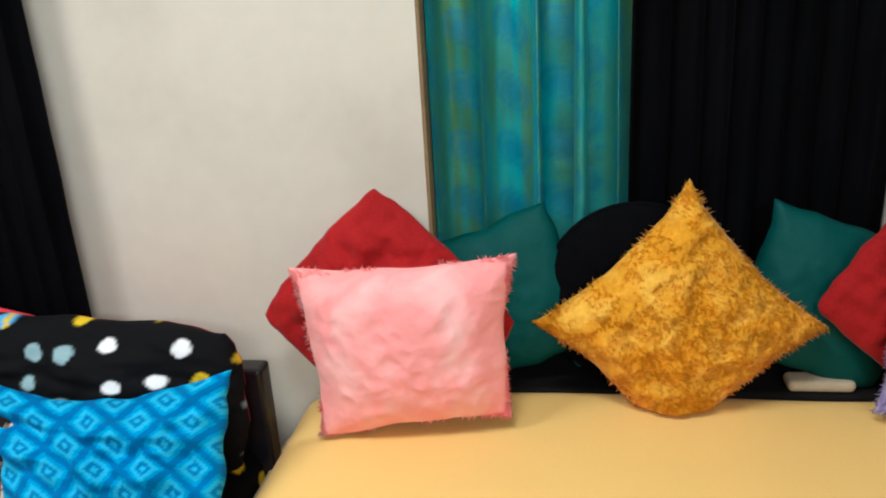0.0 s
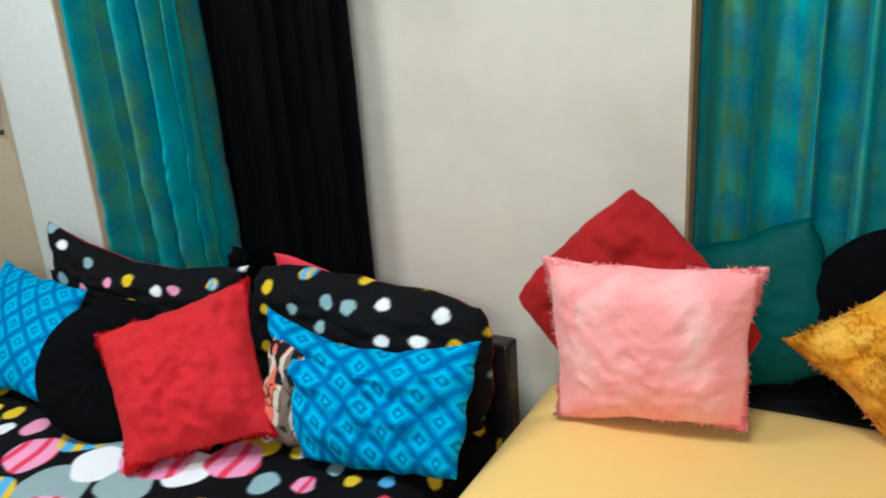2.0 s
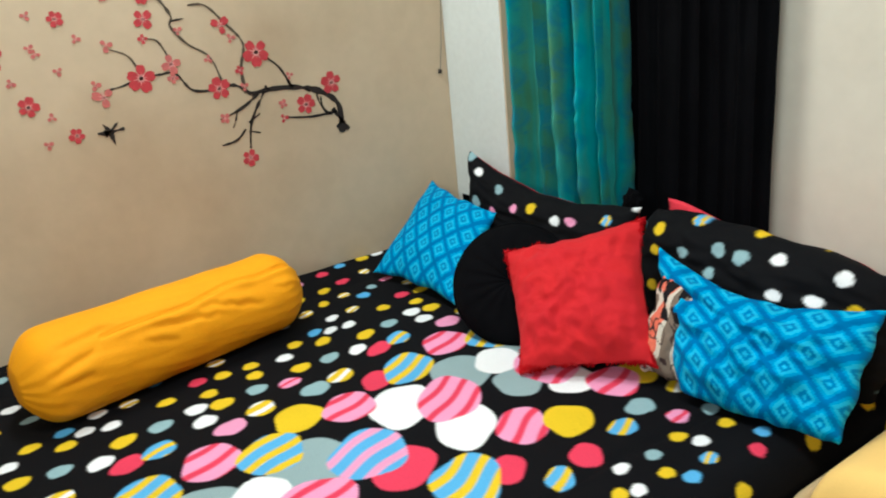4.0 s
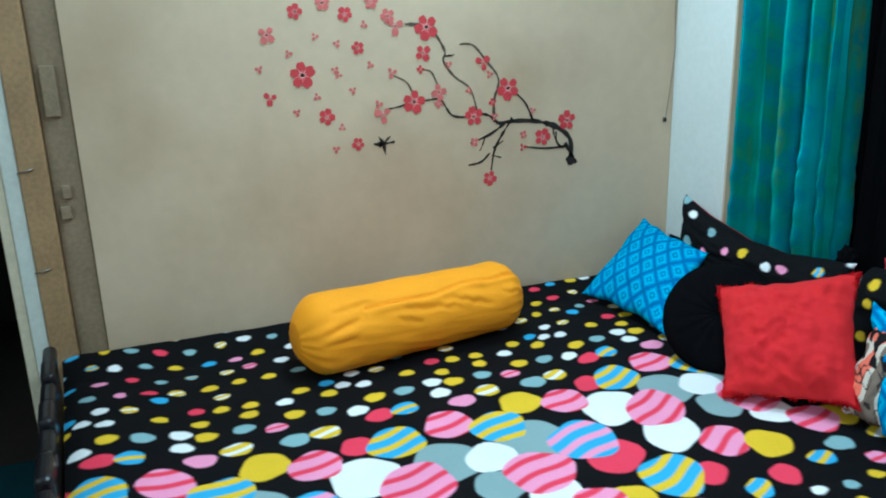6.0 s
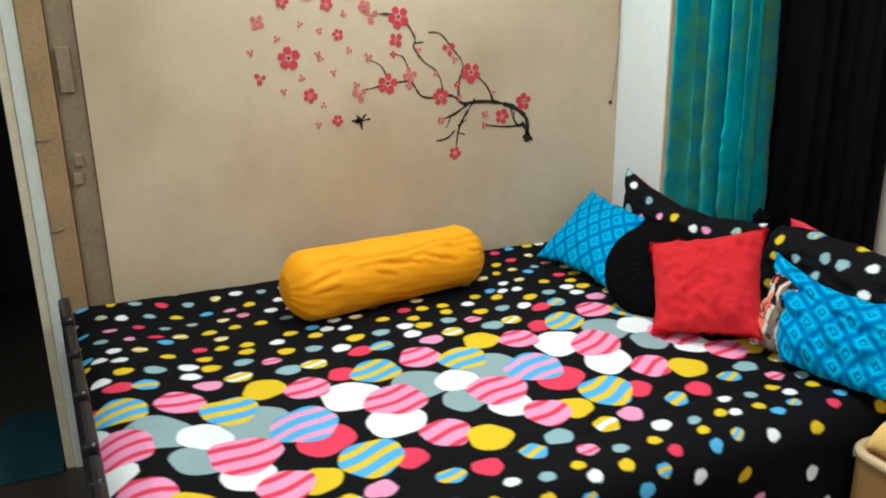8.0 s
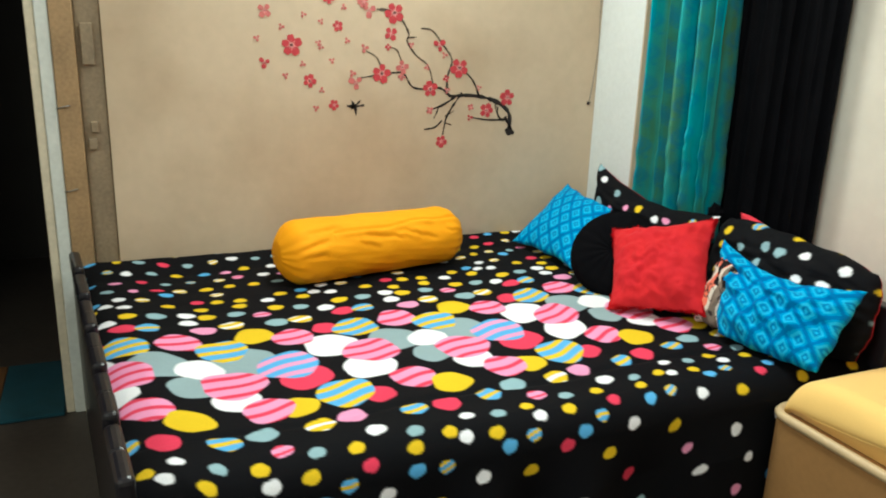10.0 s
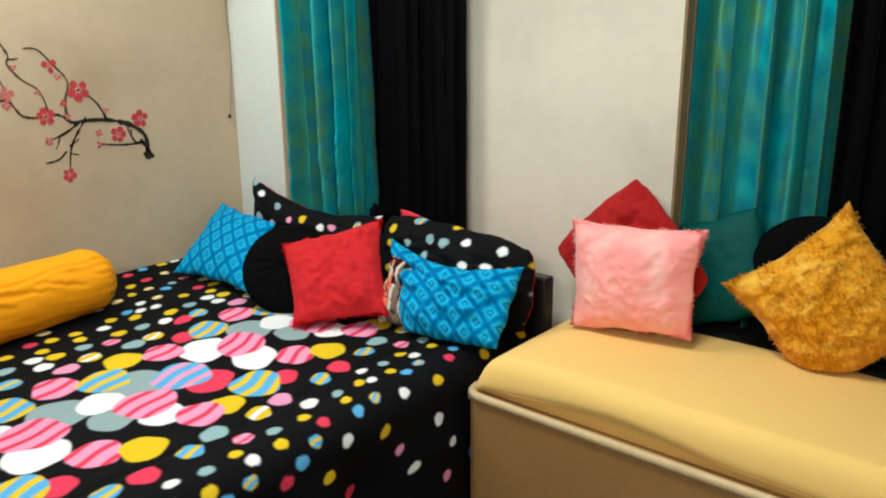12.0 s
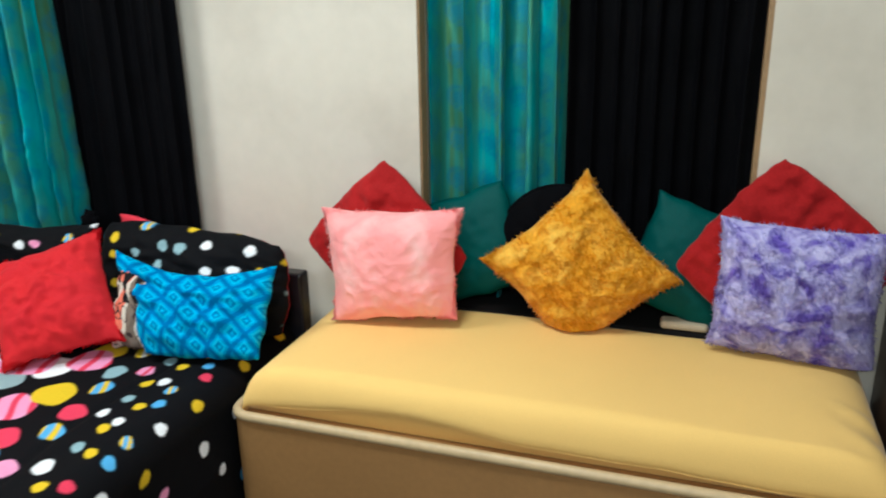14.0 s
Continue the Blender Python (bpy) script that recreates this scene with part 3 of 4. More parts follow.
def divan_mattress():
    """A soft slab whose cover is drawn over the front edge and tucked in behind the rim."""
    nu, nv, front = 150, 60, 16
    x0, x1, y0, y1, z0, z1 = 1.490, 2.926, -0.536, -0.02, 0.446, 0.574
    verts = []
    for i in range(nu):
        a = -1 + 2 * i / (nu - 1)
        x = (x0 + x1) / 2 + a * (x1 - x0) / 2
        end = (1 - abs(a) ** 16) ** 0.42
        lip = front_lip(x)
        for j in range(nv):
            if j < front:
                q = j / front
                if q < 0.4:
                    k = q / 0.4
                    y, z = y0 + 0.010 * (1 - k ** 5) + 0.020 * (1 - k) ** 1.2, z0 + (lip - z0) * k
                else:
                    g = (q - 0.4) / 0.6 * math.pi / 2
                    y, z = y0 + 0.045 * (1 - math.cos(g)), lip + (z1 - 0.008 - lip) * math.sin(g)
            else:
                q = (j - front) / (nv - 1 - front)
                y = y0 + 0.045 + (y1 - y0 - 0.045) * q
                z = z1 - 0.008 * (1 - q) + 0.008 * wave(x * 2.2, y * 3, 4)
                z = z0 + (z - z0) * (1 - q ** 40) ** 0.4
            if a > 0.82 and y < -0.3:
                z += 0.007 * math.sin(60 * y + 34 * x) * (a - 0.82) * 6 * end
            verts.append((x - (0.012 if a > 0 else -0.012) * (1 - end), y, z0 + (z - z0) * end))
    th = thing("divan_mattress", (2.2, -0.28, 0.45), "thin mattress in a plain yellow cotton cover on the divan", "mattress")
    solid("cover", verts, grid_faces(nu, nv), M_YELLOW, th)
    tube("seam", [(x0 + 0.02 + (x1 - x0 - 0.04) * i / 60, y0 + 0.006, front_lip(x0 + (x1 - x0) * i / 60) - 0.004) for i in range(61)], 0.0022, M_YELLOW, th)


divan_mattress()


# ---- cushions ----
def frame_from(bl, br, tl):
    """Pose of a cushion from three of its corners: x along the foot, y up its face, z out of it; with width and height."""
    bl, br, tl = Vector(bl), Vector(br), Vector(tl)
    x = (br - bl).normalized()
    zz = x.cross((tl - bl)).normalized()
    y = zz.cross(x)
    w, h = (br - bl).length, (tl - bl).dot(y)
    c = bl + x * w / 2 + y * h / 2
    m = Matrix((x, y, zz)).transposed().to_4x4()
    m.translation = c
    return m, w, h


def quad(bl, br, tr, tl):
    """A cushion's place from its four corners: the map from its own metres to the world, its width and its height."""
    bl, br, tr, tl = Vector(bl), Vector(br), Vector(tr), Vector(tl)
    w, h = ((br - bl).length + (tr - tl).length) / 2, ((tl - bl).length + (tr - br).length) / 2
    out = (br - bl + tr - tl).cross(tl - bl + tr - br).normalized()

    def place(p):
        s, t = p[0] / w + 0.5, p[1] / h + 0.5
        return bl.lerp(br, s).lerp(tl.lerp(tr, s), t) + out * p[2]

    return place, w, h


def cushion_mesh(w, h, thick, n, pinch=0.05, dip=0.0, wrinkle=0.004, seed=1, roundness=0.5, blunt=0.03, wobble=0.010, clump=0.0, border=0.0):
    """Points, faces and local print coordinates of a stuffed square cushion."""
    pts, idx = [], {}
    for side in (1, -1):
        for i in range(n + 1):
            for j in range(n + 1):
                border = i in (0, n) or j in (0, n)
                if side < 0 and border:
                    idx[side, i, j] = idx[1, i, j]
                    continue
                s, t = -1 + 2 * i / n, -1 + 2 * j / n
                x = w / 2 * s * (1 - pinch * (1 - t * t))
                y = h / 2 * t * (1 - pinch * (1 - s * s))
                x, y = x * (1 - blunt * s ** 4 * t ** 4), y * (1 - blunt * s ** 4 * t ** 4)
                y -= dip * (1 - s * s) * max(0, (t + .3) / 1.3)
                f = max(0, (1 - s ** 4) * (1 - t ** 4)) ** roundness
                z = side * thick / 2 * f * (0.72 + 0.28 * (1 - s * s) * (1 - t * t))
                rad = 0.6 * wave(s * 2.2 + seed, t * 2.2, side) + 0.4 * wave(s * 6, t * 6 + seed, side * 2)
                z += side * wrinkle * rad * f * 2
                if clump:
                    tuft = noise.ridged_multi_fractal(Vector((x * 17 + seed, y * 17 + 5 * wave(x * 9, y * 9, seed) * 0.12, side * 3.0)), 1.0, 2.1, 3, 0.9, 2.0)
                    z += side * clump * (tuft - 1.1) * min(1.0, 3 * f)
                if border:
                    e = max(abs(s), abs(t))
                    z -= side * border * math.exp(-((e - 0.86) / 0.022) ** 2)
                x += 0.3 * wrinkle * wave(t * 5, seed, 1) + wobble * wave(t * 2.3, seed * 3.1, 1) * abs(s)
                y += 0.3 * wrinkle * wave(s * 5, seed, 2) + wobble * wave(s * 2.3, seed * 3.1, 2) * abs(t)
                idx[side, i, j] = len(pts)
                pts.append((x, y, z))
    faces = []
    for side in (1, -1):
        for i in range(n):
            for j in range(n):
                q = [idx[side, i, j], idx[side, i + 1, j], idx[side, i + 1, j + 1], idx[side, i, j + 1]]
                faces.append(q if side > 0 else q[::-1])
    return pts, faces


def cushion(name, m, w, h, thick, mat, label, n=40, paint=None, fur=0, fur_len=0.014, inner=1.0, category="cushion", floor=0.530, **kw):
    pts, faces = cushion_mesh(w, h, thick, n, **kw)
    colors = None
    if paint:
        a = np.array(pts)
        colors = paint(a[:, 0], a[:, 1])
        if category == "pillow":
            colors[a[:, 2] < -0.004] = (0.62, 0.03, 0.06)
    free = m if callable(m) else (lambda p: m @ Vector(p))

    def place(p):
        """Where a point of the cushion lies, pressed flat where it rests on its support."""
        q = free(p)
        return Vector((q.x, q.y, max(q.z, floor + 0.1 * (q.z - floor)) if q.z < floor else q.z))

    th = thing(name, place((0, -h / 2, 0)), label, category, "cushions")
    world_pts = [place(p) for p in pts]
    cover = solid("cover", world_pts, faces, mat[0] if fur else mat, th, colors=colors)
    if fur:
        rng = random.Random(kw.get("seed", 1) * 17)
        vs, fs, ns = [], [], []
        for _ in range(fur):
            f = faces[rng.randrange(len(faces))]
            a, b, c, d = (Vector(pts[k]) for k in f)
            r1, r2 = rng.random(), rng.random()
            p = a.lerp(b, r1).lerp(d.lerp(c, r1), r2)
            nrm = (c - a).cross(d - b)
            if nrm.length < 1e-12:
                continue
            nrm.normalize()
            flow = Vector((wave(p.x * 24, p.y * 24, 3.0), wave(p.x * 24, p.y * 24, 8.0) - 0.25, 0)) * 1.6
            rim = max(abs(p.x) / (w / 2), abs(p.y) / (h / 2))
            if rim < 0.95 and rng.random() > inner:
                continue
            flow *= 1 - 0.7 * min(1, max(0, (rim - 0.75) / 0.2))
            way = (nrm * 0.22 + flow + Vector([rng.uniform(-.16, .16) for _ in range(3)])).normalized()
            ln = fur_len * rng.uniform(.6, 1.25) * (0.62 + 0.6 * max(0, (rim - 0.8) / 0.2))
            across = way.cross(nrm)
            if across.length < 1e-6:
                continue
            across = across.normalized() * rng.uniform(.0016, .0030)
            if (across * 2).cross(way).dot(nrm) < 0:
                across = -across
            k = len(vs)
            vs += [place(p - across), place(p + across), place(p + way * ln)]
            fs.append((k, k + 1, k + 2))
            o = place(p)
            lean = (nrm + flow * 0.06).normalized()
            ns += [tuple((place(p + lean * 0.01) - o).normalized())] * 3
        nap = solid("nap", vs, fs, mat[1], cover, "long soft pile", smooth=True)
        nap.data.normals_split_custom_set_from_vertices(ns)
        tagged(nap, kind="stuff")
    return th


def diamond(top, left, right):
    """Pose and side of a square cushion that stands on one corner, from its top, left and right corners."""
    top, left, right = Vector(top), Vector(left), Vector(right)
    x = (right - left).normalized()
    zz = x.cross(top - (left + right) / 2).normalized()
    y = zz.cross(x)
    m = Matrix((x, y, zz)).transposed().to_4x4()
    m.translation = (left + right) / 2
    return m @ pose(0, 0, 0, 0, 0, 45), (right - left).length / math.sqrt(2)


# on the divan
m, w, h = quad((1.735, -0.13, 0.515), (1.950, -0.10, 0.742), (1.690, -0.035, 0.985), (1.465, -0.095, 0.752))
cushion("red_cushion", m, w * 1.02, h * 1.02, 0.075, M_REDSATIN, "crimson velvet box-edged cushion standing on its corner against the wall", n=90, seed=2, pinch=-0.03, blunt=0.05, wobble=0.003, wrinkle=0.016, clump=0.003, border=0.007, floor=0.583)
m, w, h = quad((1.604, -0.215, 0.566), (1.934, -0.180, 0.604), (1.942, -0.155, 0.889), (1.558, -0.150, 0.862))
cushion("pink_cushion", m, w, h, 0.13, M_PINKFUR, "fluffy pink plush cushion on the yellow divan", n=110, fur=30000, inner=0.0, fur_len=0.008, seed=3, roundness=0.72, pinch=0.05, blunt=-0.045, wobble=0.004, wrinkle=0.004, clump=0.0042, floor=0.576)
m = Matrix.Translation((1.91, 0.035, 0.735)) @ pose(0, 0, 0, 78, 0, -4) @ pose(0, 0, 0, 0, 0, 21)
cushion("teal_cushion", m, 0.30, 0.30, 0.10, M_TEAL, "dark teal satin cushion in the window niche", seed=4, floor=0.572)
m, side = diamond((2.255, -0.050, 0.975), (1.985, -0.095, 0.742), (2.478, -0.055, 0.718))
cushion("gold_cushion", m, side, side, 0.14, M_GOLDFUR, "fluffy golden plush cushion standing on its corner", n=90, fur=22000, inner=0.55, fur_len=0.010, seed=6, pinch=0.085, blunt=-0.05, wobble=0.004, wrinkle=0.006, clump=0.007, floor=0.583)
m = Matrix.Translation((2.505, 0.035, 0.735)) @ pose(0, 0, 0, 79, 0, 3) @ pose(0, 0, 0, 0, 0, -20)
cushion("teal_cushion", m, 0.30, 0.30, 0.10, M_TEAL, "dark teal satin cushion against the black curtain", seed=7, floor=0.572)
m, side = diamond((2.70, -0.022, 1.045), (2.468, -0.045, 0.752), (2.968, -0.045, 0.808))
cushion("red_cushion", m, side * 1.05, side * 1.05, 0.065, M_REDSATIN, "crimson satin cushion standing behind the purple cushion", n=90, seed=8, pinch=-0.03, blunt=0.05, wobble=0.003, wrinkle=0.018, clump=0.003, border=0.007, floor=0.583)
m, w, h = quad((2.558, -0.125, 0.590), (2.915, -0.150, 0.556), (2.913, -0.125, 0.889), (2.568, -0.105, 0.900))
cushion("purple_cushion", m, w, h, 0.13, M_PURPLEFUR, "mottled purple and white plush cushion at the divan's end", n=80, fur=16000, fur_len=0.009, seed=9, clump=0.004, blunt=-0.03, pinch=0.035, wobble=0.003, wrinkle=0.004, floor=0.583)
tagged(box("folded_cloth", 2.44, 2.56, -0.028, 0.02, 0.569, 0.592, M_CREAMCLOTH, bevel=0.010, seg=3), "small folded cream cloth on the near-black slab", "cloth")
# added slab: hides the pale sill and puts a dark gap behind the mattress
tagged(box("gap_slab", 1.79, 2.628, -0.03, 0.225, 0.546, 0.568, M_GAPDARK, bevel=0.010, seg=3), "near-black slab added on the niche sill to darken the gap", "cloth")

# on the bed
m, w, h = quad((0.26, -0.31, 0.535), (0.86, -0.27, 0.50), (0.84, -0.19, 0.785), (0.216, -0.265, 0.866))
cushion("bed_pillow", m, w, h, 0.14, M_PRINT, "black pillow with coloured spots by the wall corner", n=110, seed=11, pinch=0.06, dip=0.05, wrinkle=0.012,
        paint=lambda u, v: spots_print(u, v, 3), category="pillow")
m, w, h = quad((0.90, -0.29, 0.520), (1.465, -0.26, 0.500), (1.462, -0.195, 0.772), (0.875, -0.200, 0.806))
cushion("bed_pillow", m, w, h, 0.16, M_PRINT, "black pillow with yellow and white spots against the headboard", n=110, seed=12, pinch=-0.03, blunt=0.08, wrinkle=0.014,
        paint=lambda u, v: spots_print(u, v, 8), category="pillow")
m, w, h = quad((0.86, -0.140, 0.54), (1.36, -0.14, 0.51), (1.33, -0.140, 0.72), (0.868, -0.145, 0.812))
cushion("red_pillow", m, w, h, 0.04, M_REDCLOTH, "red cotton pillow behind the spotted pillow", seed=13, pinch=0.07, category="pillow")
m, w, h = quad((0.165, -0.592, 0.550), (0.55, -0.56, 0.547), (0.46, -0.36, 0.730), (0.067, -0.302, 0.738))
cushion("blue_cushion", m, w, h, 0.10, M_PRINT, "bright blue cushion with a diamond ikat print, leaning by the wall", n=100, seed=14, pinch=0.06, blunt=-0.05, paint=ikat_print)


def round_cushion(m, r, thick, label):
    """A flat round cushion with a gathered rim and a button."""
    th = thing("black_round_cushion", m @ Vector((0, -r, 0)), label, "cushion", "cushions")
    verts, faces, ring, k = [], [], 20, 64
    for side in (1, -1):
        base = len(verts)
        for i in range(ring + 1):
            q = i / ring
            for j in range(k):
                g = 2 * math.pi * j / k
                z = side * thick / 2 * math.sqrt(max(0, 1 - q ** 4)) * (1 - 0.35 * math.exp(-(q / 0.15) ** 2))
                z += side * 0.004 * math.sin(16 * g) * q * (1 - q) * 3
                verts.append(m @ Vector((r * q * math.cos(g), r * q * math.sin(g), z)))
        for i in range(ring):
            for j in range(k):
                a, b = base + i * k + j, base + i * k + (j + 1) % k
                f = (a, a + k, b + k, b)
                faces.append(f if side > 0 else f[::-1])
    cover = solid("cover", verts, faces, M_BLACKPLUSH, th)
    tube("piping", [m @ Vector((r * math.cos(2 * math.pi * j / 48), r * math.sin(2 * math.pi * j / 48), 0)) for j in range(48)], 0.005, M_BLACKPLUSH, cover, "", 6, True)


round_cushion(Matrix.Translation((0.728, -0.520, 0.648)) @ pose(0, 0, 0, 55, 0, 38), 0.148, 0.09, "round black velvet cushion behind the red one")
round_cushion(Matrix.Translation((2.165, 0.020, 0.748)) @ pose(0, 0, 0, 80, 0, 0), 0.172, 0.07, "round black velvet cushion behind the gold one")
m, w, h = quad((0.915, -0.662, 0.540), (1.138, -0.490, 0.578), (0.948, -0.318, 0.806), (0.714, -0.528, 0.730))
cushion("red_plush_cushion", m, w, h, 0.13, M_REDFUR, "fluffy bright red plush cushion leaning on the pillows", n=110, fur=26000, inner=0.0, fur_len=0.007, seed=16, roundness=0.72, clump=0.0045, blunt=-0.03, pinch=0.055, wobble=0.006, wrinkle=0.012)
m, w, h = frame_from((1.075, -0.478, 0.540), (1.185, -0.470, 0.540), (1.045, -0.380, 0.728))
cushion("printed_cushion", m, w, h, 0.08, M_PRINT, "small cushion with black, cream and orange brush marks", n=70, seed=17, paint=scribble_print)
m, w, h = quad((1.21, -0.505, 0.545), (1.505, -0.445, 0.541), (1.485, -0.285, 0.742), (0.995, -0.330, 0.758))
cushion("blue_cushion", m, w, h, 0.12, M_PRINT, "bright blue cushion with a diamond ikat print, sagging along its top", n=110, seed=18, pinch=0.03, dip=0.055, wrinkle=0.016, paint=ikat_print)
th = thing("black_tassel", (0.775, -0.165, 0.74), "fuzzy black tassel on top of the pillows", "tassel")
bm = bmesh.new()
bmesh.ops.create_icosphere(bm, subdivisions=3, radius=0.026)
for v in bm.verts:
    v.co = Vector((v.co.x * 1.0, v.co.y * .8, v.co.z * 1.3)) * (1 + 0.35 * noise.noise(v.co * 90)) + Vector((0.778, -0.165, 0.775))
from_bm("knot", bm, M_BLACKPLUSH, th)


# the bolster: its cover's creases run from (share of length, angle round it) to the same, with depth and width
CREASES = [(.38, .62, .66, .30, .006, .007), (.60, .60, .80, .20, .006, .007), (.35, .40, .47, .12, .005, .007), (.10, .80, .30, .95, .006, .008),
           (.05, .30, .22, .55, .007, .008), (.05, .05, .20, .12, .007, .008),
           (.84, .45, .96, .35, .005, .007), (.86, 1.0, .97, .8, .005, .007)]


def bolster():
    a, b = Vector((0.350, -1.550, 0.626)), Vector((0.252, -0.905, 0.626))
    d = (b - a).normalized()
    s = Vector((d.y, -d.x, 0))
    up = Vector((0, 0, 1))
    L, R, nu, nv = (b - a).length, 0.105, 190, 150
    verts, faces = [], []
    for i in range(nu + 1):
        t = i / nu
        e = abs(2 * t - 1)
        r = R * (1 - 0.62 * (max(0, e - 0.74) / 0.26) ** 2.6)
        gather = max(0, (e - 0.72) / 0.28)
        for k in range(nv):
            g = 2 * math.pi * k / nv
            rr = r * (1.04 - 0.09 * t) * (1 + 0.03 * gather * math.sin(15 * g + 2 * math.sin(3 * g)) + 0.03 * wave(t * 7, math.sin(g) * 2, math.cos(g) * 2))
            seam_g = 0.70 + 0.28 * t + 0.16 * wave(t * 5, 1, 1)
            if 0.24 < t < 0.985:
                off = (g - seam_g) * R
                rr -= 0.007 * math.exp(-(off / 0.004) ** 2)
                rr += 0.005 * math.exp(-((off + 0.013) / 0.010) ** 2) * (1 + wave(t * 14, 2, 6))
            gg = g - 2 * math.pi if g > math.pi else g
            for t0, g0, t1, g1, deep, wide in CREASES:
                pu, pv, qu, qv = t0 * L, g0 * R, t1 * L, g1 * R
                k2 = ((t * L - pu) * (qu - pu) + (gg * R - pv) * (qv - pv)) / ((qu - pu) ** 2 + (qv - pv) ** 2)
                kk = min(1, max(0, k2))
                du, dv = t * L - pu - kk * (qu - pu), gg * R - pv - kk * (qv - pv)
                off = math.copysign(math.hypot(du, dv), dv) + 0.004 * wave(t * 30, g0 * 9, 3)
                fade = max(0.0, 1 - abs(2 * k2 - 1) ** 3) if 0 <= k2 <= 1 else 0.0
                rr -= 0.75 * deep * fade * math.exp(-(off / wide) ** 2)
                rr += 0.55 * deep * fade * math.exp(-((off - 1.9 * wide) / (1.5 * wide)) ** 2)
            rr += 0.0025 * wave(t * 9 + g * 3, g * 4, 8) * (1 - gather)
            verts.append(a + d * (t * L + 0.02 * (2 * t - 1)) + s * rr * math.cos(g) * 1.05 + up * max(-0.100, rr * math.sin(g)))
    for i in range(nu):
        for k in range(nv):
            l = (k + 1) % nv
            faces.append((i * nv + k, i * nv + l, (i + 1) * nv + l, (i + 1) * nv + k))
    faces += [tuple(range(nv))[::-1], tuple(nu * nv + k for k in range(nv))]
    th = thing("bolster", (0.2, -1.2, 0.524), "round saffron yellow bolster pillow lying along the wall", "bolster")
    cover = solid("cover", verts, faces, M_BOLSTER, th)
    seam = []
    for i in range(20, 78):
        t = i / 80
        g = 0.70 + 0.28 * t + 0.16 * wave(t * 5, 1, 1)
        k, i0 = g / (2 * math.pi) * nv, round(t * nu)
        p = verts[i0 * nv + int(k)].lerp(verts[i0 * nv + int(k) + 1], k - int(k))
        seam.append(p)
    tube("seam", seam, 0.0018, M_BOLSTER, cover, "", 6)


bolster()

# ---- wall sticker ----
sticker = thing("wall_sticker", (0, -1.0, 0.9), "cherry blossom branch sticker with red flowers on the beige wall", "wall sticker")


def spline(pts, k=6):
    out = []
    for i in range(len(pts) - 1):
        p0, p1, p2, p3 = pts[max(i - 1, 0)], pts[i], pts[i + 1], pts[min(i + 2, len(pts) - 1)]
        for j in range(k):
            t = j / k
            out.append(tuple(0.5 * (2 * b + (c - a) * t + (2 * a - 5 * b + 4 * c - d) * t * t + (3 * b - a - 3 * c + d) * t ** 3)
                             for a, b, c, d in zip(p0, p1, p2, p3)))
    return out + [pts[-1]]


def twig(pts, w0, w1, mat=None):
    line = spline(pts)
    verts, faces = [], []
    for i, (y, z) in enumerate(line):
        a, b = line[max(i - 1, 0)], line[min(i + 1, len(line) - 1)]
        dy, dz = b[0] - a[0], b[1] - a[1]
        l = math.hypot(dy, dz) or 1
        t = i / (len(line) - 1)
        w = (w0 + (w1 - w0) * t) * 0.76 * (1 + 0.9 * wave(y * 70, z * 70, 1))
        for k, x in ((1, 0.0008), (1, 0.0018), (-1, 0.0018), (-1, 0.0008)):
            verts.append((x, y - k * w * dz / l, z + k * w * dy / l))
    for i in range(len(line) - 1):
        for k in range(3):
            faces.append((4 * i + k, 4 * i + k + 1, 4 * i + k + 5, 4 * i + k + 4))
    solid("twig", verts, faces, mat or M_TWIG, sticker, smooth=False)


def flower(y, z, r, mat, turn=0.0, petals=5):
    """Notched petals round a pale eye, each cut a little unevenly."""
    verts, faces = [], []
    for p in range(petals):
        g = turn + 2 * math.pi * p / petals + 0.12 * math.sin(7 * p + 30 * y)
        q = 0.92 + 0.12 * math.sin(5 * p + 50 * z)
        cy, cz = y + 0.52 * r * math.cos(g), z + 0.52 * r * math.sin(g)
        k = len(verts)
        ring = 14
        for i in range(ring):
            a = 2 * math.pi * i / ring
            notch = 1 - 0.28 * math.exp(-((min(a, 2 * math.pi - a)) / 0.35) ** 2)
            u, v = 0.42 * q * notch * math.cos(a), 0.335 * q * math.sin(a)
            verts.append((0.0022 + 0.0001 * p, cy + r * (u * math.cos(g) - v * math.sin(g)), cz + r * (u * math.sin(g) + v * math.cos(g))))
        faces.append(tuple(range(k, k + ring)))
    ob = solid("flower", verts, faces, mat, sticker, smooth=False)
    verts, faces = [], []
    for p in range(petals * 2):
        g = turn + math.pi * p / petals
        l = r * (0.52 if p % 2 else 0.36)
        k = len(verts)
        verts += [(0.003, y + 0.07 * r * math.sin(g), z - 0.07 * r * math.cos(g)), (0.003, y - 0.07 * r * math.sin(g), z + 0.07 * r * math.cos(g)),
                  (0.003, y + l * math.cos(g), z + l * math.sin(g))]
        faces.append((k, k + 1, k + 2))
    solid("stamen", verts, faces, M_STAMEN, ob, smooth=False)


twig([(-.559, .955), (-.561, 1.026), (-.608, 1.069), (-.676, 1.093), (-.754, 1.101), (-.82, 1.097)], 0.0125, 0.007)
twig([(-.82, 1.097), (-.863, 1.128), (-.926, 1.124), (-.978, 1.134), (-1.012, 1.181), (-1.048, 1.184)], 0.006, 0.003)
twig([(-1.048, 1.184), (-1.099, 1.181), (-1.149, 1.169), (-1.192, 1.164)], 0.004, 0.003)
twig([(-.798, 1.096), (-.852, 1.064), (-.917, 1.042)], 0.006, 0.003)
twig([(-.781, 1.099), (-.831, 1.023), (-.847, .951)], 0.006, 0.003)
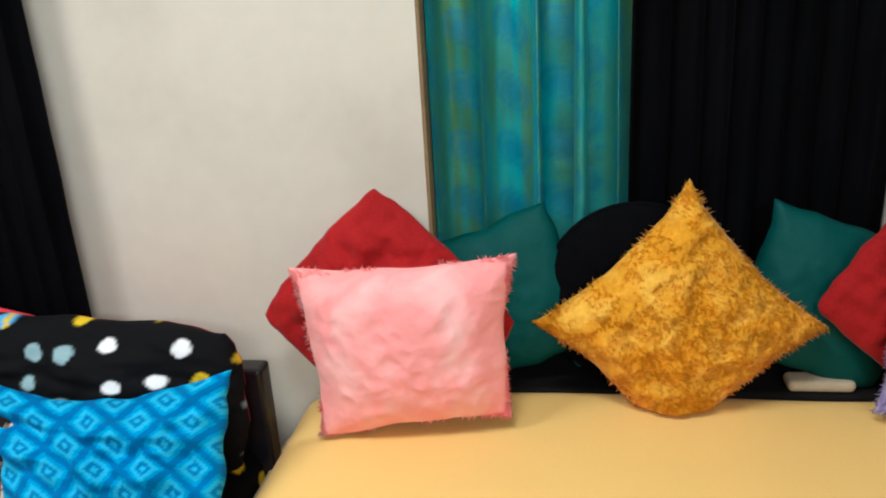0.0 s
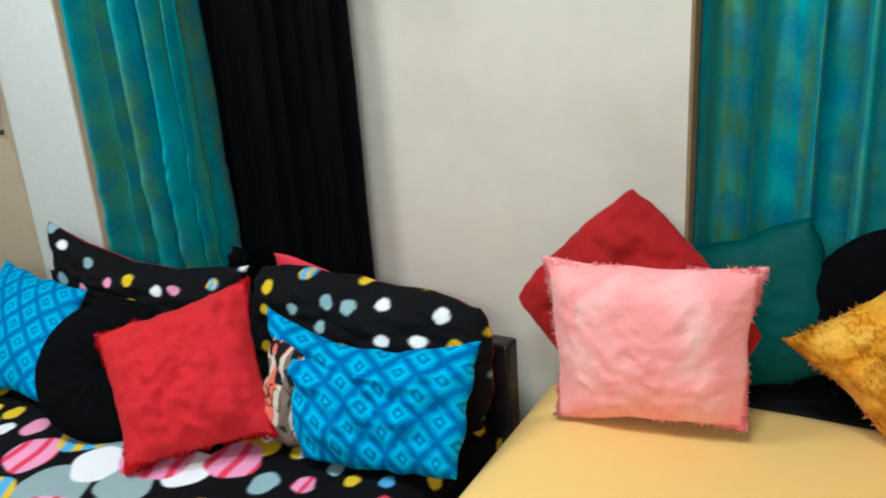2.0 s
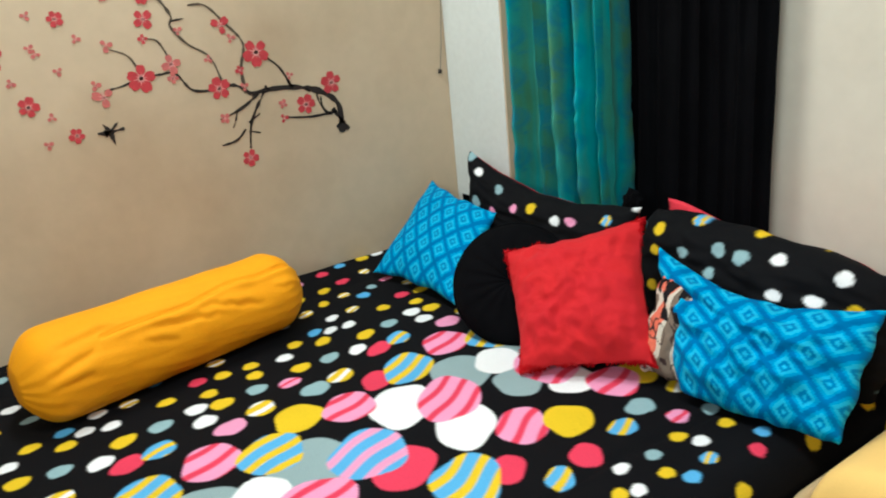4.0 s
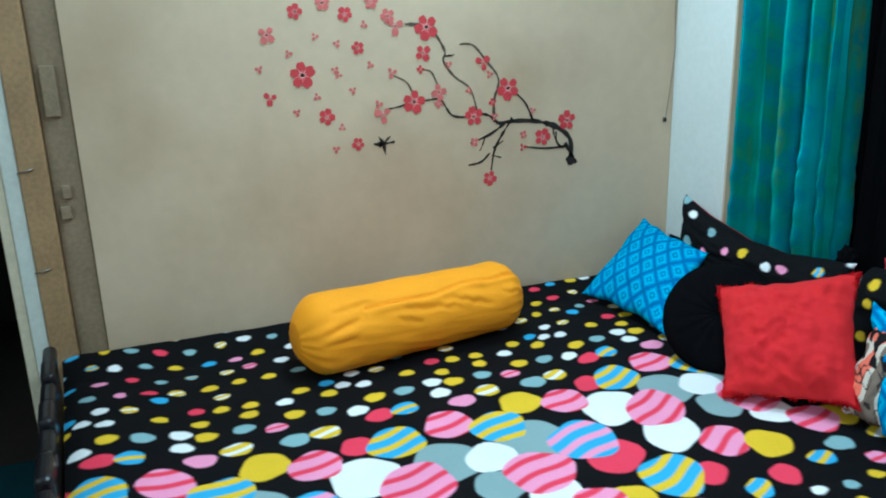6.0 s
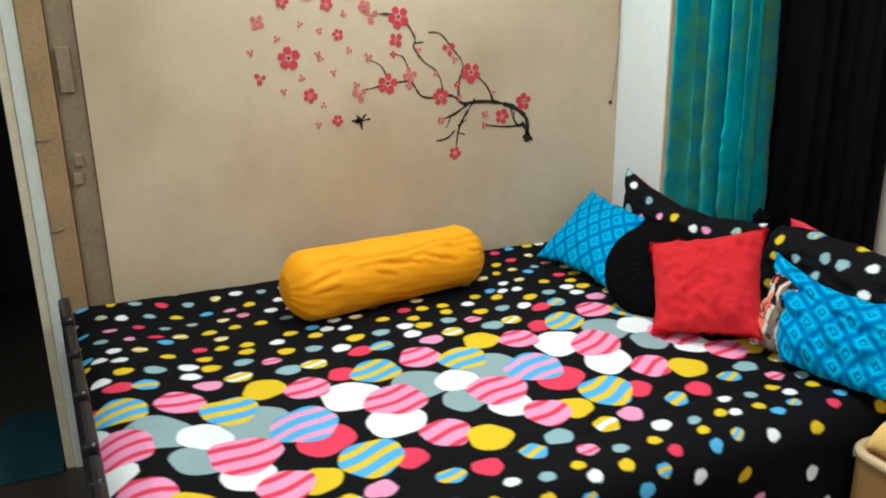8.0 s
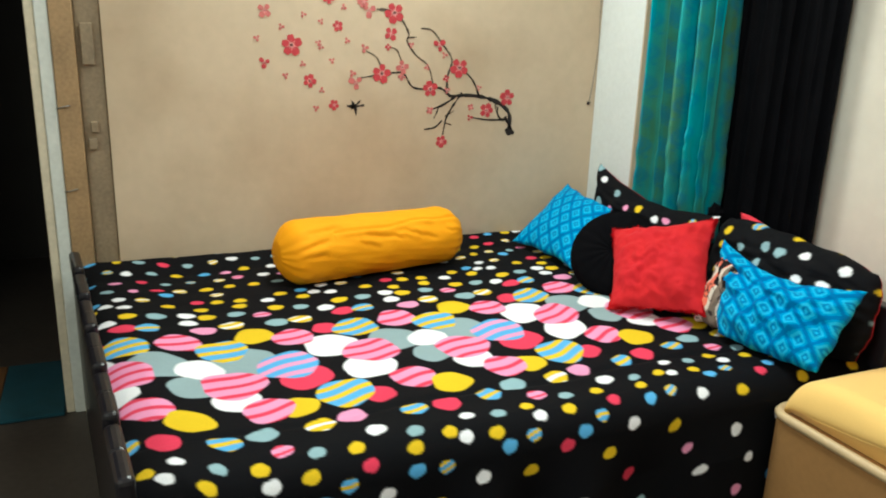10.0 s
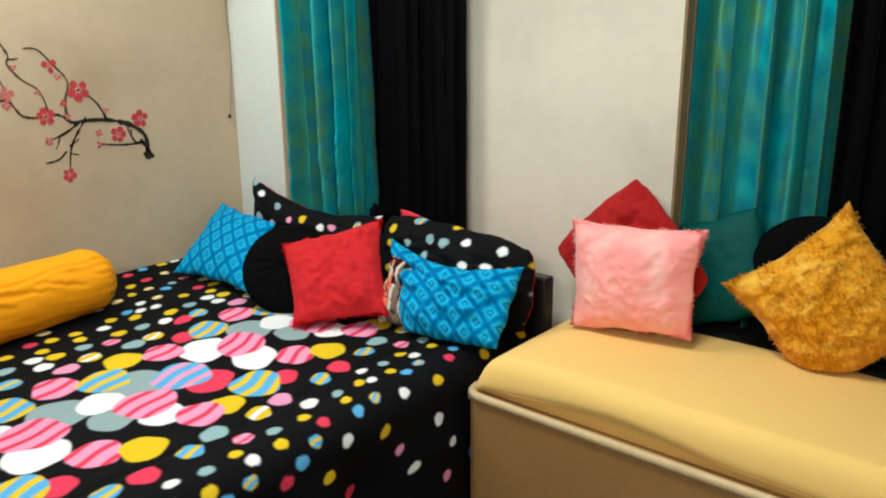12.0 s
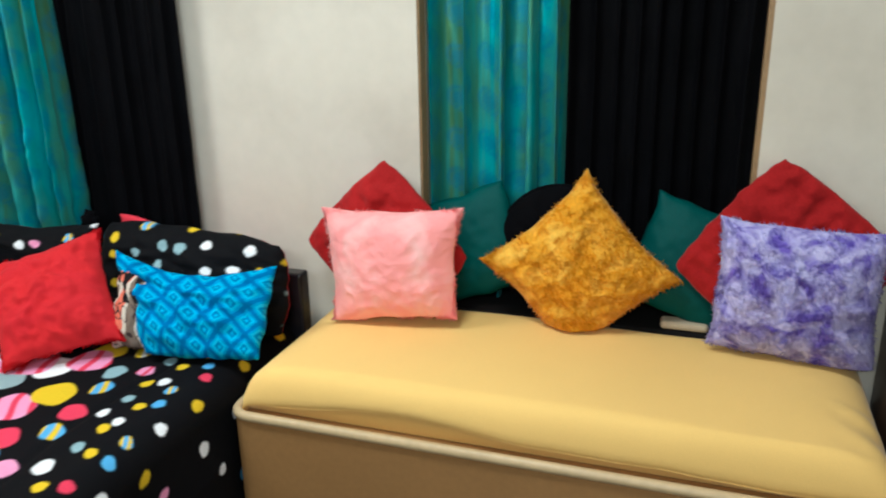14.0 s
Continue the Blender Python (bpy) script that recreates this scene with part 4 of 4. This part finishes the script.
twig([(-.699, 1.098), (-.712, 1.13), (-.733, 1.164), (-.781, 1.205)], 0.005, 0.003)
twig([(-.572, 1.006), (-.653, 1.005), (-.732, 1.017)], 0.005, 0.003)
twig([(-.60, 1.01), (-.62, 1.04), (-.625, 1.07)], 0.004, 0.003, M_TWIGPALE)
twig([(-.835, 1.102), (-.835, 1.169), (-.819, 1.235), (-.861, 1.292), (-.903, 1.339), (-.948, 1.344)], 0.005, 0.003, M_TWIGPALE)
twig([(-.894, 1.143), (-.915, 1.21), (-.966, 1.249), (-1.001, 1.296), (-.995, 1.323), (-1.02, 1.369), (-1.052, 1.40), (-1.12, 1.406)], 0.003, 0.005, M_TWIGPALE)
twig([(-1.0, 1.31), (-.965, 1.313)], 0.003, 0.002)
twig([(-1.10, 1.20), (-1.12, 1.24), (-1.16, 1.26)], 0.003, 0.002, M_TWIGPALE)
twig([(-1.02, 1.22), (-1.04, 1.265), (-1.07, 1.275)], 0.003, 0.002, M_TWIGPALE)
twig([(-0.852, 1.005), (-0.882, 0.98), (-0.925, 0.973)], 0.004, 0.003)
twig([(-0.844, 0.998), (-0.811, 0.988)], 0.003, 0.002)
twig([(-0.84, 1.021), (-0.804, 1.041)], 0.003, 0.002)
twig([(-0.867, 1.061), (-0.874, 1.038), (-0.886, 1.015)], 0.003, 0.002)
twig([(-0.614, 1.057), (-0.611, 1.019), (-0.585, 1.0)], 0.003, 0.003)
twig([(-0.581, 1.017), (-0.555, 0.973), (-0.537, 0.947)], 0.008, 0.009)
twig([(-0.555, 0.968), (-0.576, 0.96)], 0.005, 0.007)
twig([(-0.694, 1.096), (-0.708, 1.115)], 0.005, 0.003)
twig([(-0.766, 1.097), (-0.777, 1.113)], 0.004, 0.003)
twig([(-0.646, 1.075), (-0.655, 1.089)], 0.005, 0.003)
bm = bmesh.new()
bmesh.ops.create_circle(bm, cap_ends=True, segments=12, radius=0.014)
bmesh.ops.transform(bm, matrix=Matrix.Translation((0.003, -.559, .955)) @ pose(0, 0, 0, 0, 90, 0), verts=bm.verts)
from_bm("twig_end", bm, M_TWIG, sticker)
for i, (y, z, r) in enumerate([(-.574, 1.091, .040), (-.664, 1.042, .036), (-.787, 1.205, .046), (-.905, 1.125, .038), (-1.099, 1.181, .044),
                               (-.853, .925, .030), (-1.053, 1.396, .046), (-1.43, 1.275, .046), (-1.368, 1.153, .030), (-1.279, 1.068, .024),
                               (-1.265, 1.344, .024)]):
    flower(y, z, r * 0.96, M_PETAL, 0.3 + i * 0.9)
for i, (y, z, r) in enumerate([(-.872, 1.287, .030), (-1.018, 1.205, .030), (-1.198, 1.149, .032), (-1.065, 1.322, .030), (-1.149, 1.401, .032),
                               (-1.521, 1.387, .030), (-1.526, 1.215, .024), (-1.02, 1.17, .018), (-.835, 1.12, .016), (-.84, 1.165, .016), (-1.165, 1.27, .020),
                               (-.905, 1.045, .018), (-.735, 1.015, .016), (-.732, 1.055, .016), (-.85, 1.25, .016), (-1.075, 1.275, .015), (-1.21, 1.18, .016)]):
    flower(y, z, r, M_PETALPALE if i % 3 else M_PETAL, 0.7 + i, 4 if i % 2 else 3)
for i, (y, z) in enumerate([(-1.387, 1.379), (-1.325, 1.358), (-1.465, 1.335), (-1.549, 1.296), (-1.325, 1.271), (-1.335, 1.285), (-1.23, 1.294), (-1.286, 1.225),
                            (-1.392, 1.212), (-1.453, 1.171), (-1.324, 1.12), (-1.346, 1.057), (-1.243, 1.408), (-.985, 1.285), (-.92, 1.205), (-.70, 1.13)]):
    flower(y, z, .014, M_PETALPALE, i, 3)
for i, (y, z) in enumerate([(-1.439, 1.447), (-1.297, 1.437), (-1.17, 1.43), (-1.36, 1.47), (-1.22, 1.47)]):
    flower(y, z, .026, M_PETAL if i < 2 else M_PETALPALE, i, 5)
# a plain forked mark beside the blossom
for pts, a, b in (([(-1.165, 1.066), (-1.20, 1.062), (-1.215, 1.06)], .003, .011), ([(-1.20, 1.062), (-1.215, 1.085)], .008, .001),
                  ([(-1.20, 1.06), (-1.195, 1.028)], .009, .001), ([(-1.205, 1.06), (-1.232, 1.064)], .008, .003), ([(-1.20, 1.064), (-1.178, 1.084)], .006, .001)):
    twig(pts, a, b)

# yellow holder and its cord on the pilaster
hold = thing("wall_holder", (0.07, -0.165, 1.56), "yellow plastic wall holder with a hanging cord", "holder")
box("holder_body", 0.015, 0.125, -0.22, -0.166, 1.575, 1.70, M_YELLOWPLASTIC, hold, "", 0.006)
box("holder_lip", 0.005, 0.135, -0.226, -0.166, 1.562, 1.574, M_FRAMECREAM, hold, "", 0.003)
box("holder_bracket", 0.128, 0.15, -0.18, -0.166, 1.54, 1.61, M_FRAMEWOOD, hold, "", 0.004)
cord = spline([(0.008, -0.175, 1.57), (0.012, -0.178, 1.42), (0.02, -0.178, 1.30), (0.012, -0.185, 1.16), (0.008, -0.195, 1.07)])
tube("cord", cord, 0.0018, M_CORD, hold, "thin grey cord", 6)
tube("cord_end", [(0.008, -0.195, 1.075), (0.008, -0.197, 1.062)], 0.006, M_TWIG, hold, "", 8)
